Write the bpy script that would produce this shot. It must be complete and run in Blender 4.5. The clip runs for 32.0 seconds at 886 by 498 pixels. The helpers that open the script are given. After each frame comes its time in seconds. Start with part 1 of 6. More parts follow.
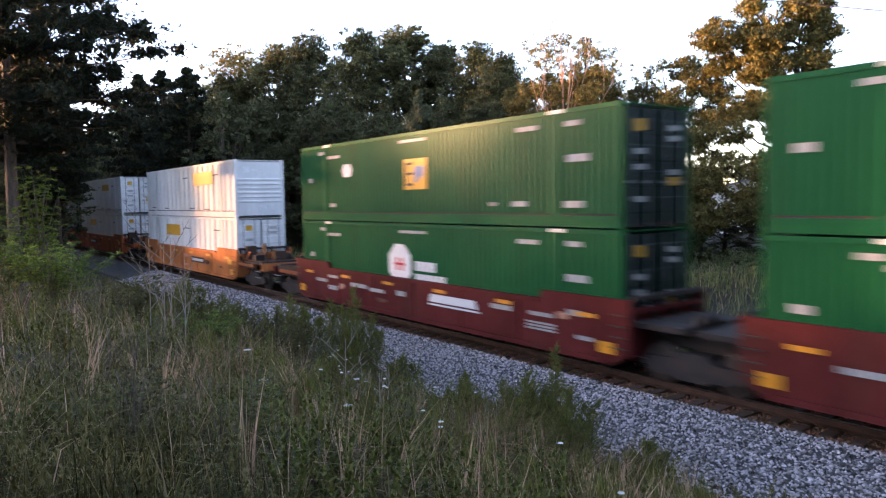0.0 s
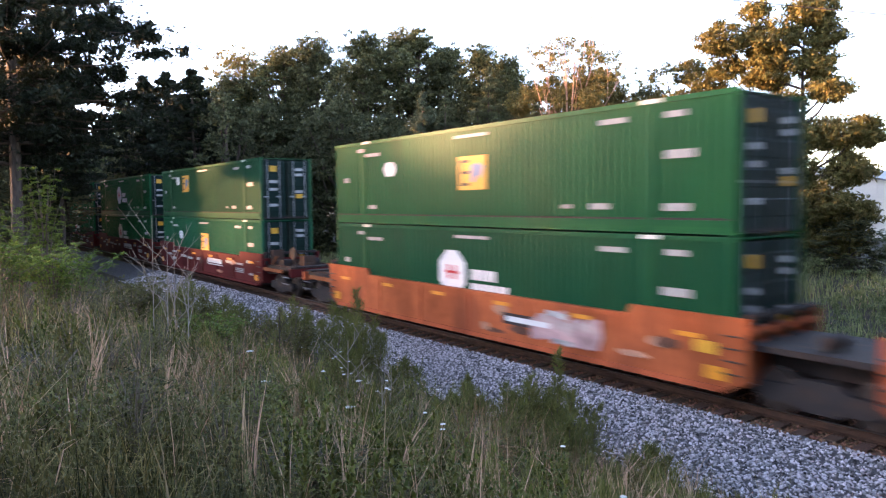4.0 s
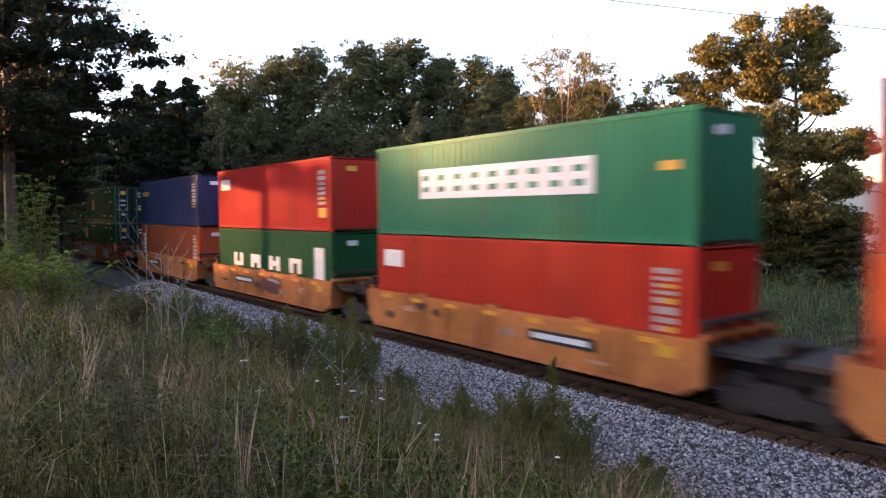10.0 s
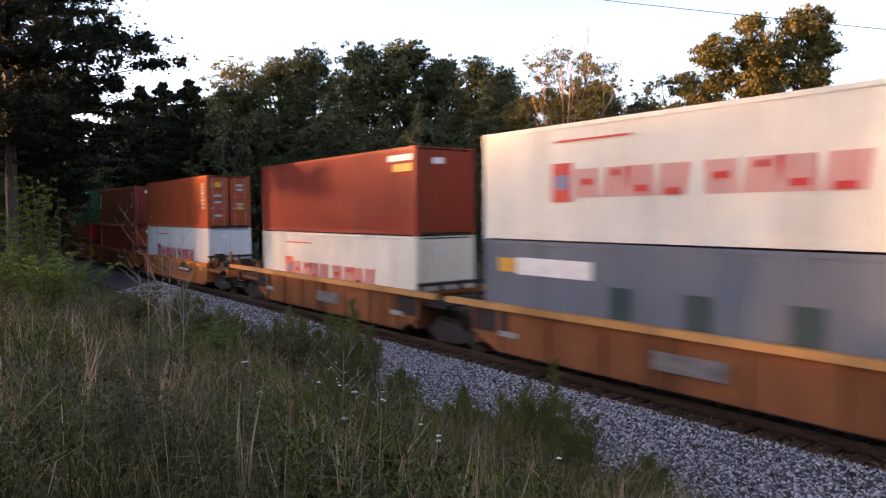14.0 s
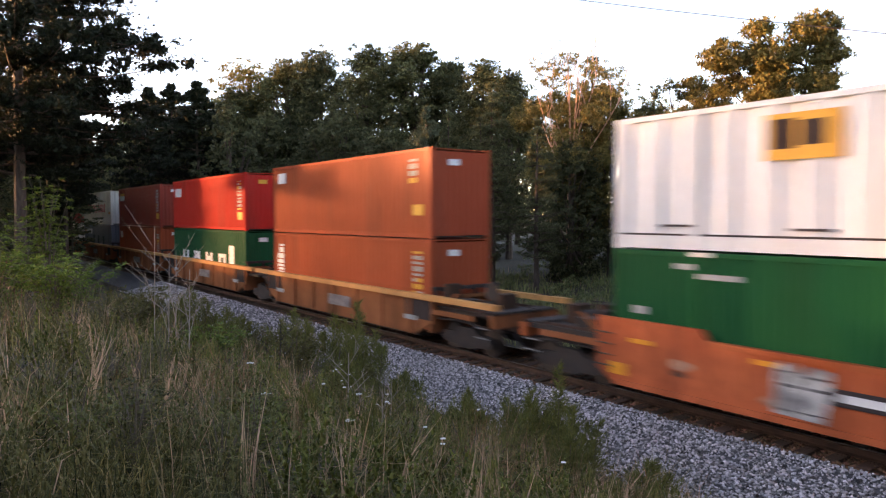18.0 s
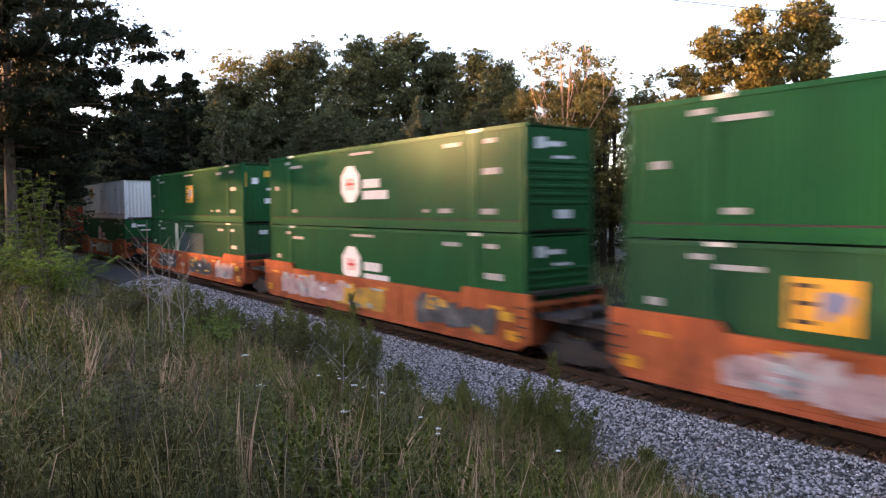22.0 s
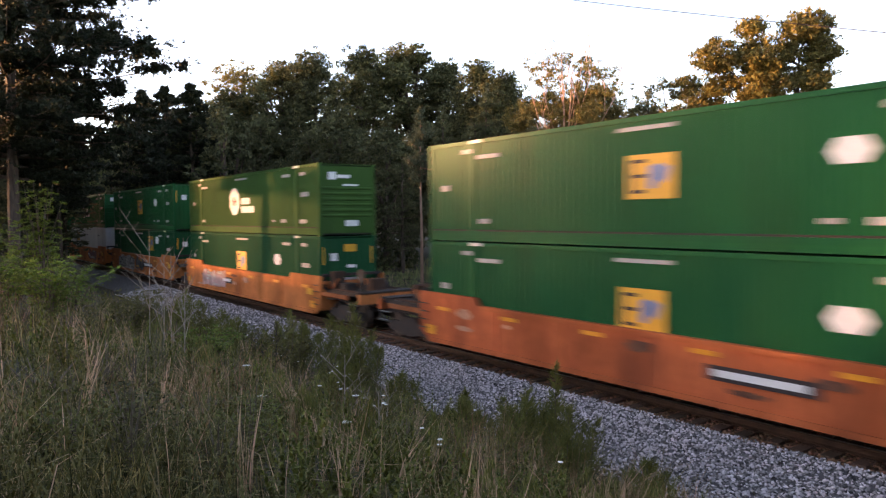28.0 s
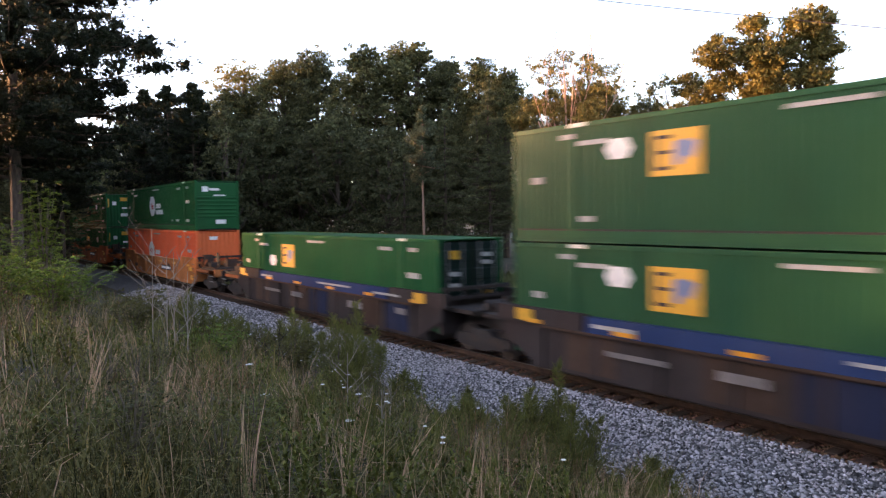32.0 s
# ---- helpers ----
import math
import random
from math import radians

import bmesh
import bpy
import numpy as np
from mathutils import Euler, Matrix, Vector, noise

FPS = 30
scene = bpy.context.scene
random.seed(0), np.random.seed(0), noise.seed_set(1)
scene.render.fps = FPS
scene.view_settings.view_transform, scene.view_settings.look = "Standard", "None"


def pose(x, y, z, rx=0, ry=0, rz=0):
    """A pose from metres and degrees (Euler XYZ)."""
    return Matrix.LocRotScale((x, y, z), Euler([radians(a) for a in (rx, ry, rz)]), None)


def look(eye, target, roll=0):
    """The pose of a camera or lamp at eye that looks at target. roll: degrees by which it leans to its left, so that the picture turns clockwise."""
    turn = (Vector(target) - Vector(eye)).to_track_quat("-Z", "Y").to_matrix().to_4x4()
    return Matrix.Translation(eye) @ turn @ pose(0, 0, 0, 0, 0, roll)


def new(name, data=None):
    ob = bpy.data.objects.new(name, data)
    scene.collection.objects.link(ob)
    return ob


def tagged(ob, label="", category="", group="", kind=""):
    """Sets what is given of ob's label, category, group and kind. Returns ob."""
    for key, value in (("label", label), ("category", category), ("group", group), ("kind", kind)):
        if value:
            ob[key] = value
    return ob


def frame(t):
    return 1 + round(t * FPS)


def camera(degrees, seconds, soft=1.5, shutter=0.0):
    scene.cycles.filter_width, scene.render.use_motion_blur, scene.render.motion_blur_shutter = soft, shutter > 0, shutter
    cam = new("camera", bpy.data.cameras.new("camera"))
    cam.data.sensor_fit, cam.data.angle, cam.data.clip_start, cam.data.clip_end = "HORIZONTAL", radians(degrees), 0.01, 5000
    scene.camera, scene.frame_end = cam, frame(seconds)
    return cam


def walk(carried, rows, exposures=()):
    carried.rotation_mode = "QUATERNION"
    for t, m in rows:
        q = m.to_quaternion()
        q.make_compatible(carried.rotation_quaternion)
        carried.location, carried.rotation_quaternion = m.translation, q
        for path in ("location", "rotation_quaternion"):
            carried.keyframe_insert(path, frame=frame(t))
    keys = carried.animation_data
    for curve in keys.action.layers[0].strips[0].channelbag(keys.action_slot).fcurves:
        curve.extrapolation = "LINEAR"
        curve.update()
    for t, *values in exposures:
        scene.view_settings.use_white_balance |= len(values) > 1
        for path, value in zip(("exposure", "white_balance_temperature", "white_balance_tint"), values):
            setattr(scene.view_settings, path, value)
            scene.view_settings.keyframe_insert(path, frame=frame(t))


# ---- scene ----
cam = camera(65.0, 32.0, soft=1.25, shutter=0.72)
EYE = (0.0, 0.0, 4.12)
# seconds, yaw, pitch, roll of the hand-held camera
TURNS = [
    (0, 52.78, -4.04, 0.88), (0.5, 52.83, -4.15, 1.04), (1, 52.91, -3.94, 0.62), (1.5, 52.91, -3.93, 0.27),
    (2, 52.79, -3.84, 0.22), (2.5, 52.80, -3.77, 0.28), (3, 53.14, -3.76, 0.42), (3.5, 53.11, -3.87, 0.57),
    (5.5, 52.91, -3.75, 0.67), (6, 52.78, -3.69, 0.71), (6.5, 52.50, -3.64, 0.78), (7, 52.55, -3.54, 0.77),
    (7.5, 52.48, -3.50, 0.55), (8, 52.35, -3.39, 0.55), (8.5, 52.54, -3.38, 0.64), (9, 52.46, -3.42, 0.73),
    (9.5, 52.58, -3.02, 0.57), (10, 52.65, -3.04, 0.33), (10.5, 52.67, -2.76, 0.25), (11, 52.57, -2.91, 0.35),
    (11.5, 52.77, -2.71, 0.56), (12, 52.77, -3.08, 0.50), (12.5, 52.65, -3.11, 0.48), (13, 52.68, -3.10, 0.48),
    (13.5, 52.70, -3.14, 0.65), (14, 52.75, -2.96, 0.44), (14.5, 52.77, -2.90, 0.52), (15, 52.87, -2.77, 0.35),
    (15.5, 52.54, -3.04, 0.66), (17.5, 53.15, -2.77, 0.16), (18, 53.24, -2.73, 0.05), (18.5, 53.13, -2.83, 0.35),
    (19, 53.20, -2.86, 0.43), (19.5, 53.26, -2.84, 0.09), (20, 53.17, -3.13, 0.44), (20.5, 52.96, -3.32, 0.79),
    (21, 53.04, -3.21, 0.58), (21.5, 53.03, -3.26, 0.47), (22, 52.70, -3.51, 0.49), (22.5, 52.57, -3.36, 0.39),
    (23, 52.45, -2.91, 0.01), (23.5, 52.41, -2.86, -0.06), (24, 52.52, -2.86, 0.07), (24.5, 52.54, -2.82, 0.14),
    (25, 52.54, -3.00, 0.21), (25.5, 52.27, -3.01, 0.24), (26, 52.37, -2.75, 0.15), (26.5, 52.48, -3.10, 0.51),
    (28.5, 52.93, -2.63, 0.39), (29, 52.93, -2.72, 0.27), (29.5, 52.97, -2.61, 0.18), (30, 52.79, -2.75, 0.59),
    (30.5, 52.99, -2.84, 0.40), (31, 53.05, -2.76, 0.68), (31.5, 52.97, -2.76, 0.78), (32, 53.02, -2.81, 0.71),
]
# seconds, stops, white balance
EXPOSURES = [(t, 2.97 + s, k, 32) for t, s, k in ((0, 0.36, 7100), (1, 0.7, 7000), (3, 0.83, 7000), (6, 0.83, 7000), (8, 0.6, 7200), (10, 0.24, 7600), (12, 0.1, 7600), (14, -0.15, 7700), (15, -0.2, 7800), (17, 0.1, 8200), (18, 0.25, 8200),
                                                 (19, -0.4, 8000), (20, -0.05, 8200), (21, 0.25, 8200), (22, 0.45, 8000), (23, 0.45, 7800), (24, 0.0, 8200), (25, -0.05, 8400), (26, 0.2, 8400), (29, 0.2, 8200), (30, 0.05, 8200), (32, 0.35, 8000))]
walk(cam, [(t, pose(*EYE, 90 + p, r, y)) for t, y, p, r in TURNS],
     exposures=EXPOSURES)

# ---- light: dusk sky, low warm sun behind the camera to the left ----
SUN_AZ, SUN_EL = -133.0, 4.0
world = bpy.data.worlds.new("dusk")
scene.world = world
world.use_nodes = True
wn = world.node_tree
sky = wn.nodes.new("ShaderNodeTexSky")
sky.sky_type, sky.sun_disc = "NISHITA", False
sky.sun_elevation, sky.sun_rotation = radians(SUN_EL), radians(SUN_AZ)
sky.air_density, sky.dust_density, sky.ozone_density = 0.6, 0.3, 1.0
wn.links.new(sky.outputs[0], wn.nodes["Background"].inputs[0])
wn.nodes["Background"].inputs[1].default_value = 0.15
sun = new("sun", bpy.data.lights.new("sun", "SUN"))
sun.data.energy, sun.data.angle, sun.data.color = 2.35, radians(2.0), (1.0, 0.60, 0.29)
sun.matrix_world = look((0, 0, 60), (-math.sin(radians(SUN_AZ)), -math.cos(radians(SUN_AZ)), 60 - math.tan(radians(SUN_EL))))


# ---- materials ----
def material(name, color, rough=0.6, metal=0.0, vary=0.15, scale=3.0, bump=0.0, bump_scale=40.0, island=0.0, dirt=None, dirt_amount=0.0, per_object=0.0, coat=0.0, stretch=(1, 1, 1), thin=0.0, spec=0.4):
    m = bpy.data.materials.new(name)
    m.use_nodes = True
    n, ln = m.node_tree.nodes, m.node_tree.links
    b = n["Principled BSDF"]
    b.inputs["Roughness"].default_value, b.inputs["Metallic"].default_value = rough, metal
    b.inputs["Specular IOR Level"].default_value = spec
    b.inputs["Coat Weight"].default_value = coat
    b.inputs["Coat Roughness"].default_value = 0.25
    tc, mp = n.new("ShaderNodeTexCoord"), n.new("ShaderNodeMapping")
    ln.new(tc.outputs["Object"], mp.inputs[0])
    mp.inputs["Scale"].default_value = stretch

    def noise_node(s, detail=4.0):
        t = n.new("ShaderNodeTexNoise")
        t.inputs["Scale"].default_value, t.inputs["Detail"].default_value = s, detail
        ln.new(mp.outputs[0], t.inputs["Vector"])
        return t.outputs["Fac"]

    def mul(a, lo, hi, c):
        r = n.new("ShaderNodeMapRange")
        r.inputs["From Min"].default_value, r.inputs["From Max"].default_value = 0.3, 0.7
        r.inputs["To Min"].default_value, r.inputs["To Max"].default_value = lo, hi
        ln.new(a, r.inputs["Value"])
        h = n.new("ShaderNodeHueSaturation")
        ln.new(r.outputs[0], h.inputs["Value"])
        if hasattr(c, "is_linked"):
            ln.new(c, h.inputs["Color"])
        else:
            h.inputs["Color"].default_value = c
        return h.outputs[0]

    c = mul(noise_node(scale), 1 - vary, 1 + vary, (*color, 1))
    c = mul(noise_node(scale * 14, 2.0), 1 - vary * 0.5, 1 + vary * 0.5, c)
    if island or per_object:
        if island:
            g = n.new("ShaderNodeNewGeometry")
            src, amount = g.outputs["Random Per Island"], island
        else:
            g = n.new("ShaderNodeObjectInfo")
            src, amount = g.outputs["Random"], per_object
        r = n.new("ShaderNodeMapRange")
        r.inputs["To Min"].default_value, r.inputs["To Max"].default_value = 1 - amount, 1 + amount
        ln.new(src, r.inputs["Value"])
        h = n.new("ShaderNodeHueSaturation")
        ln.new(r.outputs[0], h.inputs["Value"])
        w = n.new("ShaderNodeMapRange")
        w.inputs["To Min"].default_value, w.inputs["To Max"].default_value = 0.5 + amount * 0.05, 0.5 - amount * 0.05
        ln.new(src, w.inputs["Value"])
        ln.new(w.outputs[0], h.inputs["Hue"])
        ln.new(c, h.inputs["Color"])
        c = h.outputs[0]
    if dirt:
        t = n.new("ShaderNodeTexNoise")
        t.inputs["Scale"].default_value, t.inputs["Detail"].default_value = scale * 0.8, 8.0
        mp2 = n.new("ShaderNodeMapping")
        mp2.inputs["Location"].default_value = (7.3, 1.7, 3.1)
        ln.new(mp.outputs[0], mp2.inputs[0])
        ln.new(mp2.outputs[0], t.inputs["Vector"])
        r = n.new("ShaderNodeMapRange")
        r.inputs["From Min"].default_value, r.inputs["From Max"].default_value = 0.52, 0.72
        r.inputs["To Min"].default_value, r.inputs["To Max"].default_value = 0.0, dirt_amount
        ln.new(t.outputs["Fac"], r.inputs["Value"])
        x = n.new("ShaderNodeMix")
        x.data_type = "RGBA"
        ln.new(r.outputs[0], x.inputs[0])
        ln.new(c, x.inputs[6])
        x.inputs[7].default_value = (*dirt, 1)
        c = x.outputs[2]
    ln.new(c, b.inputs["Base Color"])
    if bump:
        bp = n.new("ShaderNodeBump")
        bp.inputs["Strength"].default_value, bp.inputs["Distance"].default_value = 1.0, bump
        ln.new(noise_node(bump_scale, 3.0), bp.inputs["Height"])
        ln.new(bp.outputs[0], b.inputs["Normal"])
    if thin:
        tr = n.new("ShaderNodeBsdfTranslucent")
        ln.new(c, tr.inputs["Color"])
        mx = n.new("ShaderNodeMixShader")
        mx.inputs[0].default_value = thin
        ln.new(b.outputs[0], mx.inputs[1])
        ln.new(tr.outputs[0], mx.inputs[2])
        ln.new(mx.outputs[0], n["Material Output"].inputs["Surface"])
    return m


def paint(name, color, rough=0.34, dirt=(0.09, 0.06, 0.04), amount=0.25, vary=0.10, **kw):
    return material(name, color, rough, 0.0, vary, 0.8, bump=0.004, bump_scale=3.0, dirt=dirt, dirt_amount=amount, per_object=0.06, spec=0.04, stretch=(1, 1, 0.35), **kw)


PAINT = {
    "green": paint("green_paint", (0.007, 0.096, 0.034), dirt=(0.03, 0.05, 0.025)),
    "dark_green": paint("dark_green_paint", (0.007, 0.078, 0.033), dirt=(0.03, 0.05, 0.025)),
    "olive": paint("olive_green_paint", (0.04, 0.105, 0.028), dirt=(0.03, 0.05, 0.025)),
    "teal": paint("bright_green_paint", (0.014, 0.11, 0.055), dirt=(0.03, 0.05, 0.025)),
    "grey_green": paint("faded_green_paint", (0.022, 0.09, 0.042), dirt=(0.03, 0.05, 0.025)),
    "white": paint("white_paint", (0.77, 0.75, 0.72), amount=0.15),
    "cream": paint("cream_paint", (0.84, 0.78, 0.66), amount=0.2),
    "grey": paint("grey_paint", (0.17, 0.19, 0.22)),
    "navy": paint("navy_paint", (0.035, 0.045, 0.11)),
    "orange": paint("orange_red_paint", (0.43, 0.086, 0.037)),
    "red": paint("red_paint", (0.52, 0.035, 0.025)),
    "brown": paint("red_brown_paint", (0.33, 0.06, 0.038)),
    "rust_orange": paint("brown_orange_paint", (0.42, 0.085, 0.038)),
    "salmon": paint("bright_orange_paint", (0.90, 0.16, 0.06)),
    "evergreen": paint("sea_green_paint", (0.012, 0.185, 0.092)),
    # grimy doors facing away from the sun, their shade put into the colour
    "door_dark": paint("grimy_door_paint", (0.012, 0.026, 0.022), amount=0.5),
    "car_maroon": paint("maroon_paint", (0.115, 0.022, 0.02), rough=0.55, vary=0.24),
    "car_orange": paint("weathered_orange_paint", (0.47, 0.112, 0.045), rough=0.6, vary=0.34, dirt=(0.17, 0.05, 0.03), amount=0.9),
    "car_yellow": paint("yellow_orange_paint", (0.54, 0.175, 0.06), rough=0.6, vary=0.3, dirt=(0.30, 0.085, 0.04), amount=0.75),
    "car_rust": paint("rusty_brown_paint", (0.31, 0.105, 0.045), rough=0.7, vary=0.24, dirt=(0.07, 0.035, 0.02), amount=0.8),
    "car_sill": paint("pale_yellow_paint", (0.55, 0.27, 0.10), rough=0.6, vary=0.24, amount=0.5),
    "car_blue": paint("blue_paint", (0.022, 0.045, 0.12), rough=0.55),
    "car_dark": paint("dark_brown_paint", (0.075, 0.045, 0.033), rough=0.7, vary=0.24),
    "car_navy": paint("dark_blue_paint", (0.022, 0.028, 0.055), rough=0.7, vary=0.24),
    "car_grime": paint("grimy_blue_grey_paint", (0.052, 0.04, 0.037), rough=0.7, vary=0.24, dirt=(0.05, 0.03, 0.025), amount=0.8),
}
FADED = material("faded_lettering", (0.22, 0.18, 0.16), 0.7, vary=0.4, scale=4)
STENCIL = material("faded_white_stencil", (0.38, 0.37, 0.35), 0.6, vary=0.45, scale=1.5, stretch=(9, 1, 1))
WHITE = material("label_white", (0.75, 0.74, 0.72), 0.5, vary=0.12, scale=6)
AMBER = material("amber_reflector", (0.78, 0.30, 0.025), 0.4, vary=0.12, scale=6)
YELLOW = material("label_yellow", (0.70, 0.34, 0.03), 0.5, vary=0.1, scale=6)
BLUE = material("label_blue", (0.15, 0.19, 0.33), 0.5, vary=0.1, scale=6)
RED = material("label_red", (0.62, 0.02, 0.018), 0.5, vary=0.1, scale=6)
DARK = material("label_dark", (0.03, 0.02, 0.02), 0.6, vary=0.1, scale=6)
STEEL = material("dirty_steel", (0.034, 0.027, 0.024), 0.8, 0.1, 0.3, 4, bump=0.004, dirt=(0.09, 0.04, 0.02), dirt_amount=0.6)
ROD = material("galvanised_steel", (0.28, 0.29, 0.29), 0.45, 0.6, 0.2, 5)
WHEEL = material("wheel_steel", (0.07, 0.05, 0.04), 0.5, 0.5, 0.25, 5)
RUST = material("rusty_rail", (0.075, 0.036, 0.02), 0.75, 0.2, 0.3, 5, bump=0.003)
SHINE = material("worn_rail_head", (0.45, 0.43, 0.42), 0.28, 1.0, 0.1, 5)
TIE = material("creosoted_timber", (0.075, 0.042, 0.026), 0.85, 0, 0.35, 3, bump=0.01, bump_scale=12, stretch=(3, 0.4, 3), per_object=0.3)
STONE = material("grey_crushed_stone", (0.41, 0.375, 0.37), 0.8, 0, 0.15, 9, island=0.95)
BALLAST = material("ballast_bed", (0.10, 0.092, 0.092), 0.9, 0, 0.35, 7, bump=0.05, bump_scale=16)
RUST_BED = material("rusty_stone_bed", (0.12, 0.058, 0.03), 0.9, 0, 0.35, 7, bump=0.05, bump_scale=16)
RUST_STONE = material("rust_stained_stone", (0.2, 0.10, 0.052), 0.9, 0, 0.2, 9, island=0.5)
SOIL = material("earth_and_thatch", (0.035, 0.03, 0.016), 0.95, 0, 0.4, 0.7, bump=0.05, bump_scale=8, dirt=(0.07, 0.04, 0.022), dirt_amount=0.7)
BARK = material("brown_bark", (0.075, 0.052, 0.038), 0.9, 0, 0.35, 3, bump=0.03, bump_scale=9, stretch=(2, 2, 0.5))
PINE_BARK = material("reddish_pine_bark", (0.30, 0.17, 0.115), 0.9, 0, 0.3, 3, bump=0.02, bump_scale=9, stretch=(2, 2, 0.5))
PALE_BARK = material("pale_bark", (0.50, 0.30, 0.19), 0.85, 0, 0.3, 2, bump=0.02, bump_scale=9, stretch=(2, 2, 0.5))


def leaf(name, color, island=0.45, thin=0.3):
    return material(name, color, 0.62, 0, 0.25, 0.35, island=island, thin=thin, spec=0.14)


LEAF = leaf("oak_leaves", (0.088, 0.093, 0.04))
LEAF_DARK = leaf("dark_leaves", (0.078, 0.084, 0.039))
# oak leaves again, with the gold of low sun mixed into the colour
LEAF_SUN_TINT = leaf("sun_tinted_oak_leaves", (0.178, 0.148, 0.047), thin=0.22)
LEAF_LIGHT = leaf("light_green_leaves", (0.13, 0.20, 0.035))
LEAF_MID = leaf("green_leaves", (0.085, 0.115, 0.04))
FRESH_LEAF = leaf("fresh_green_leaves", (0.16, 0.235, 0.045), thin=0.35)
BUSH_LEAF = leaf("yellow_green_bush_leaves", (0.145, 0.195, 0.035))
NEEDLE_PALE = leaf("pale_pine_needles", (0.10, 0.115, 0.065), thin=0.15)
FENNEL = leaf("feathery_weed_leaves", (0.17, 0.175, 0.05), thin=0.4)
NEEDLE = leaf("pine_needles", (0.095, 0.105, 0.05), thin=0.15)
# pine needles with the deep shade on the left put into the colour
NEEDLE_SHADE = leaf("shade_dark_pine_needles", (0.017, 0.022, 0.011), thin=0.1)
MEADOW_LEAF = leaf("meadow_weed_leaves", (0.17, 0.20, 0.08), thin=0.2)
MEADOW = leaf("meadow_leaves", (0.24, 0.26, 0.10), island=0.5, thin=0.3)
DARK_GRASS = leaf("dark_green_grass", (0.08, 0.08, 0.022), island=0.75, thin=0.1)
GRASS = leaf("green_grass", (0.27, 0.23, 0.075), island=0.8, thin=0.1)
BROWN_GRASS = leaf("brown_dry_grass", (0.25, 0.15, 0.07), island=0.7, thin=0.1)
STRAW = leaf("dry_grass", (0.55, 0.36, 0.21), island=0.5, thin=0.2)
WEED = leaf("weed_leaves", (0.125, 0.115, 0.034), thin=0.3)
GREY_WEED = leaf("grey_green_weed_leaves", (0.145, 0.138, 0.046), thin=0.2)
BRIGHT_WEED = leaf("bright_green_weed_leaves", (0.105, 0.118, 0.025), thin=0.2)
TWIG = material("dead_twigs", (0.15, 0.115, 0.085), 0.9, 0, 0.3, 5)
DEAD_TWIG = material("bleached_twigs", (0.33, 0.27, 0.22), 0.9, 0, 0.25, 5)
PETAL = material("white_petals", (0.75, 0.75, 0.68), 0.7, 0, 0.1, 20)


# ---- mesh helpers ----
class Build:
    """Collects corners and faces of one mesh."""

    def __init__(self):
        self.v, self.f, self.pieces = [], [], []

    def add(self, verts, faces):
        o = len(self.v)
        self.pieces.append((list(verts), list(faces)))
        self.v += [tuple(p) for p in verts]
        self.f += [tuple(i + o for i in q) for q in faces]
        return self

    def box(self, x0, x1, y0, y1, z0, z1):
        return self.add([(x, y, z) for x in (x0, x1) for y in (y0, y1) for z in (z0, z1)],
                        [(0, 1, 3, 2), (4, 6, 7, 5), (0, 4, 5, 1), (2, 3, 7, 6), (0, 2, 6, 4), (1, 5, 7, 3)])

    def prism(self, outline, y0, y1):
        """An outline of (x, z), pushed through from y0 to y1."""
        k = len(outline)
        return self.add([(x, y0, z) for x, z in outline] + [(x, y1, z) for x, z in outline],
                        [tuple(range(k)), tuple(range(2 * k - 1, k - 1, -1))] + [(i, i + k, (i + 1) % k + k, (i + 1) % k) for i in range(k)])

    def lathe(self, profile, cx, cy, cz, n=20):
        """Rings (radius, y) about an axis along y."""
        vs = [(cx + r * math.cos(a), cy + y, cz + r * math.sin(a)) for r, y in profile for a in [2 * math.pi * i / n for i in range(n)]]
        fs = [(j * n + i, j * n + (i + 1) % n, (j + 1) * n + (i + 1) % n, (j + 1) * n + i) for j in range(len(profile) - 1) for i in range(n)]
        fs += [tuple(range(n)), tuple(range(len(profile) * n - 1, (len(profile) - 1) * n - 1, -1))]
        return self.add(vs, fs)

    def tube(self, points, radii, n=6):
        vs, fs = [], []
        for j, (p, r) in enumerate(zip(points, radii)):
            d = Vector(points[min(j + 1, len(points) - 1)]) - Vector(points[max(j - 1, 0)])
            d.normalize()
            s = d.cross(Vector((0.31, 0.77, 0.2)) if abs(d.z) > 0.9 else Vector((0, 0, 1))).normalized()
            u = d.cross(s)
            vs += [tuple(Vector(p) + (s * math.cos(a) + u * math.sin(a)) * r) for a in [2 * math.pi * i / n for i in range(n)]]
        for j in range(len(points) - 1):
            fs += [(j * n + i, j * n + (i + 1) % n, (j + 1) * n + (i + 1) % n, (j + 1) * n + i) for i in range(n)]
        fs.append(tuple(range((len(points) - 1) * n, len(points) * n)))
        return self.add(vs, fs)

    def mesh(self, name, mat):
        m = bpy.data.meshes.new(name)
        m.from_pydata(self.v, [], self.f)
        m.materials.append(mat)
        bm = bmesh.new()
        bm.from_mesh(m)
        bmesh.ops.recalc_face_normals(bm, faces=bm.faces)
        bm.to_mesh(m)
        bm.free()
        return m


def soup(name, verts, k, mat, smooth=False):
    """A mesh of separate faces with k corners each, from an array of corners."""
    verts = np.asarray(verts, np.float32).reshape(-1, 3)
    m = bpy.data.meshes.new(name)
    count = len(verts) // k
    m.vertices.add(len(verts))
    m.vertices.foreach_set("co", verts.ravel())
    m.loops.add(len(verts))
    m.loops.foreach_set("vertex_index", np.arange(len(verts), dtype=np.int32))
    m.polygons.add(count)
    m.polygons.foreach_set("loop_start", np.arange(0, len(verts), k, dtype=np.int32))
    m.materials.append(mat)
    m.update(calc_edges=True)
    m.validate()
    return m


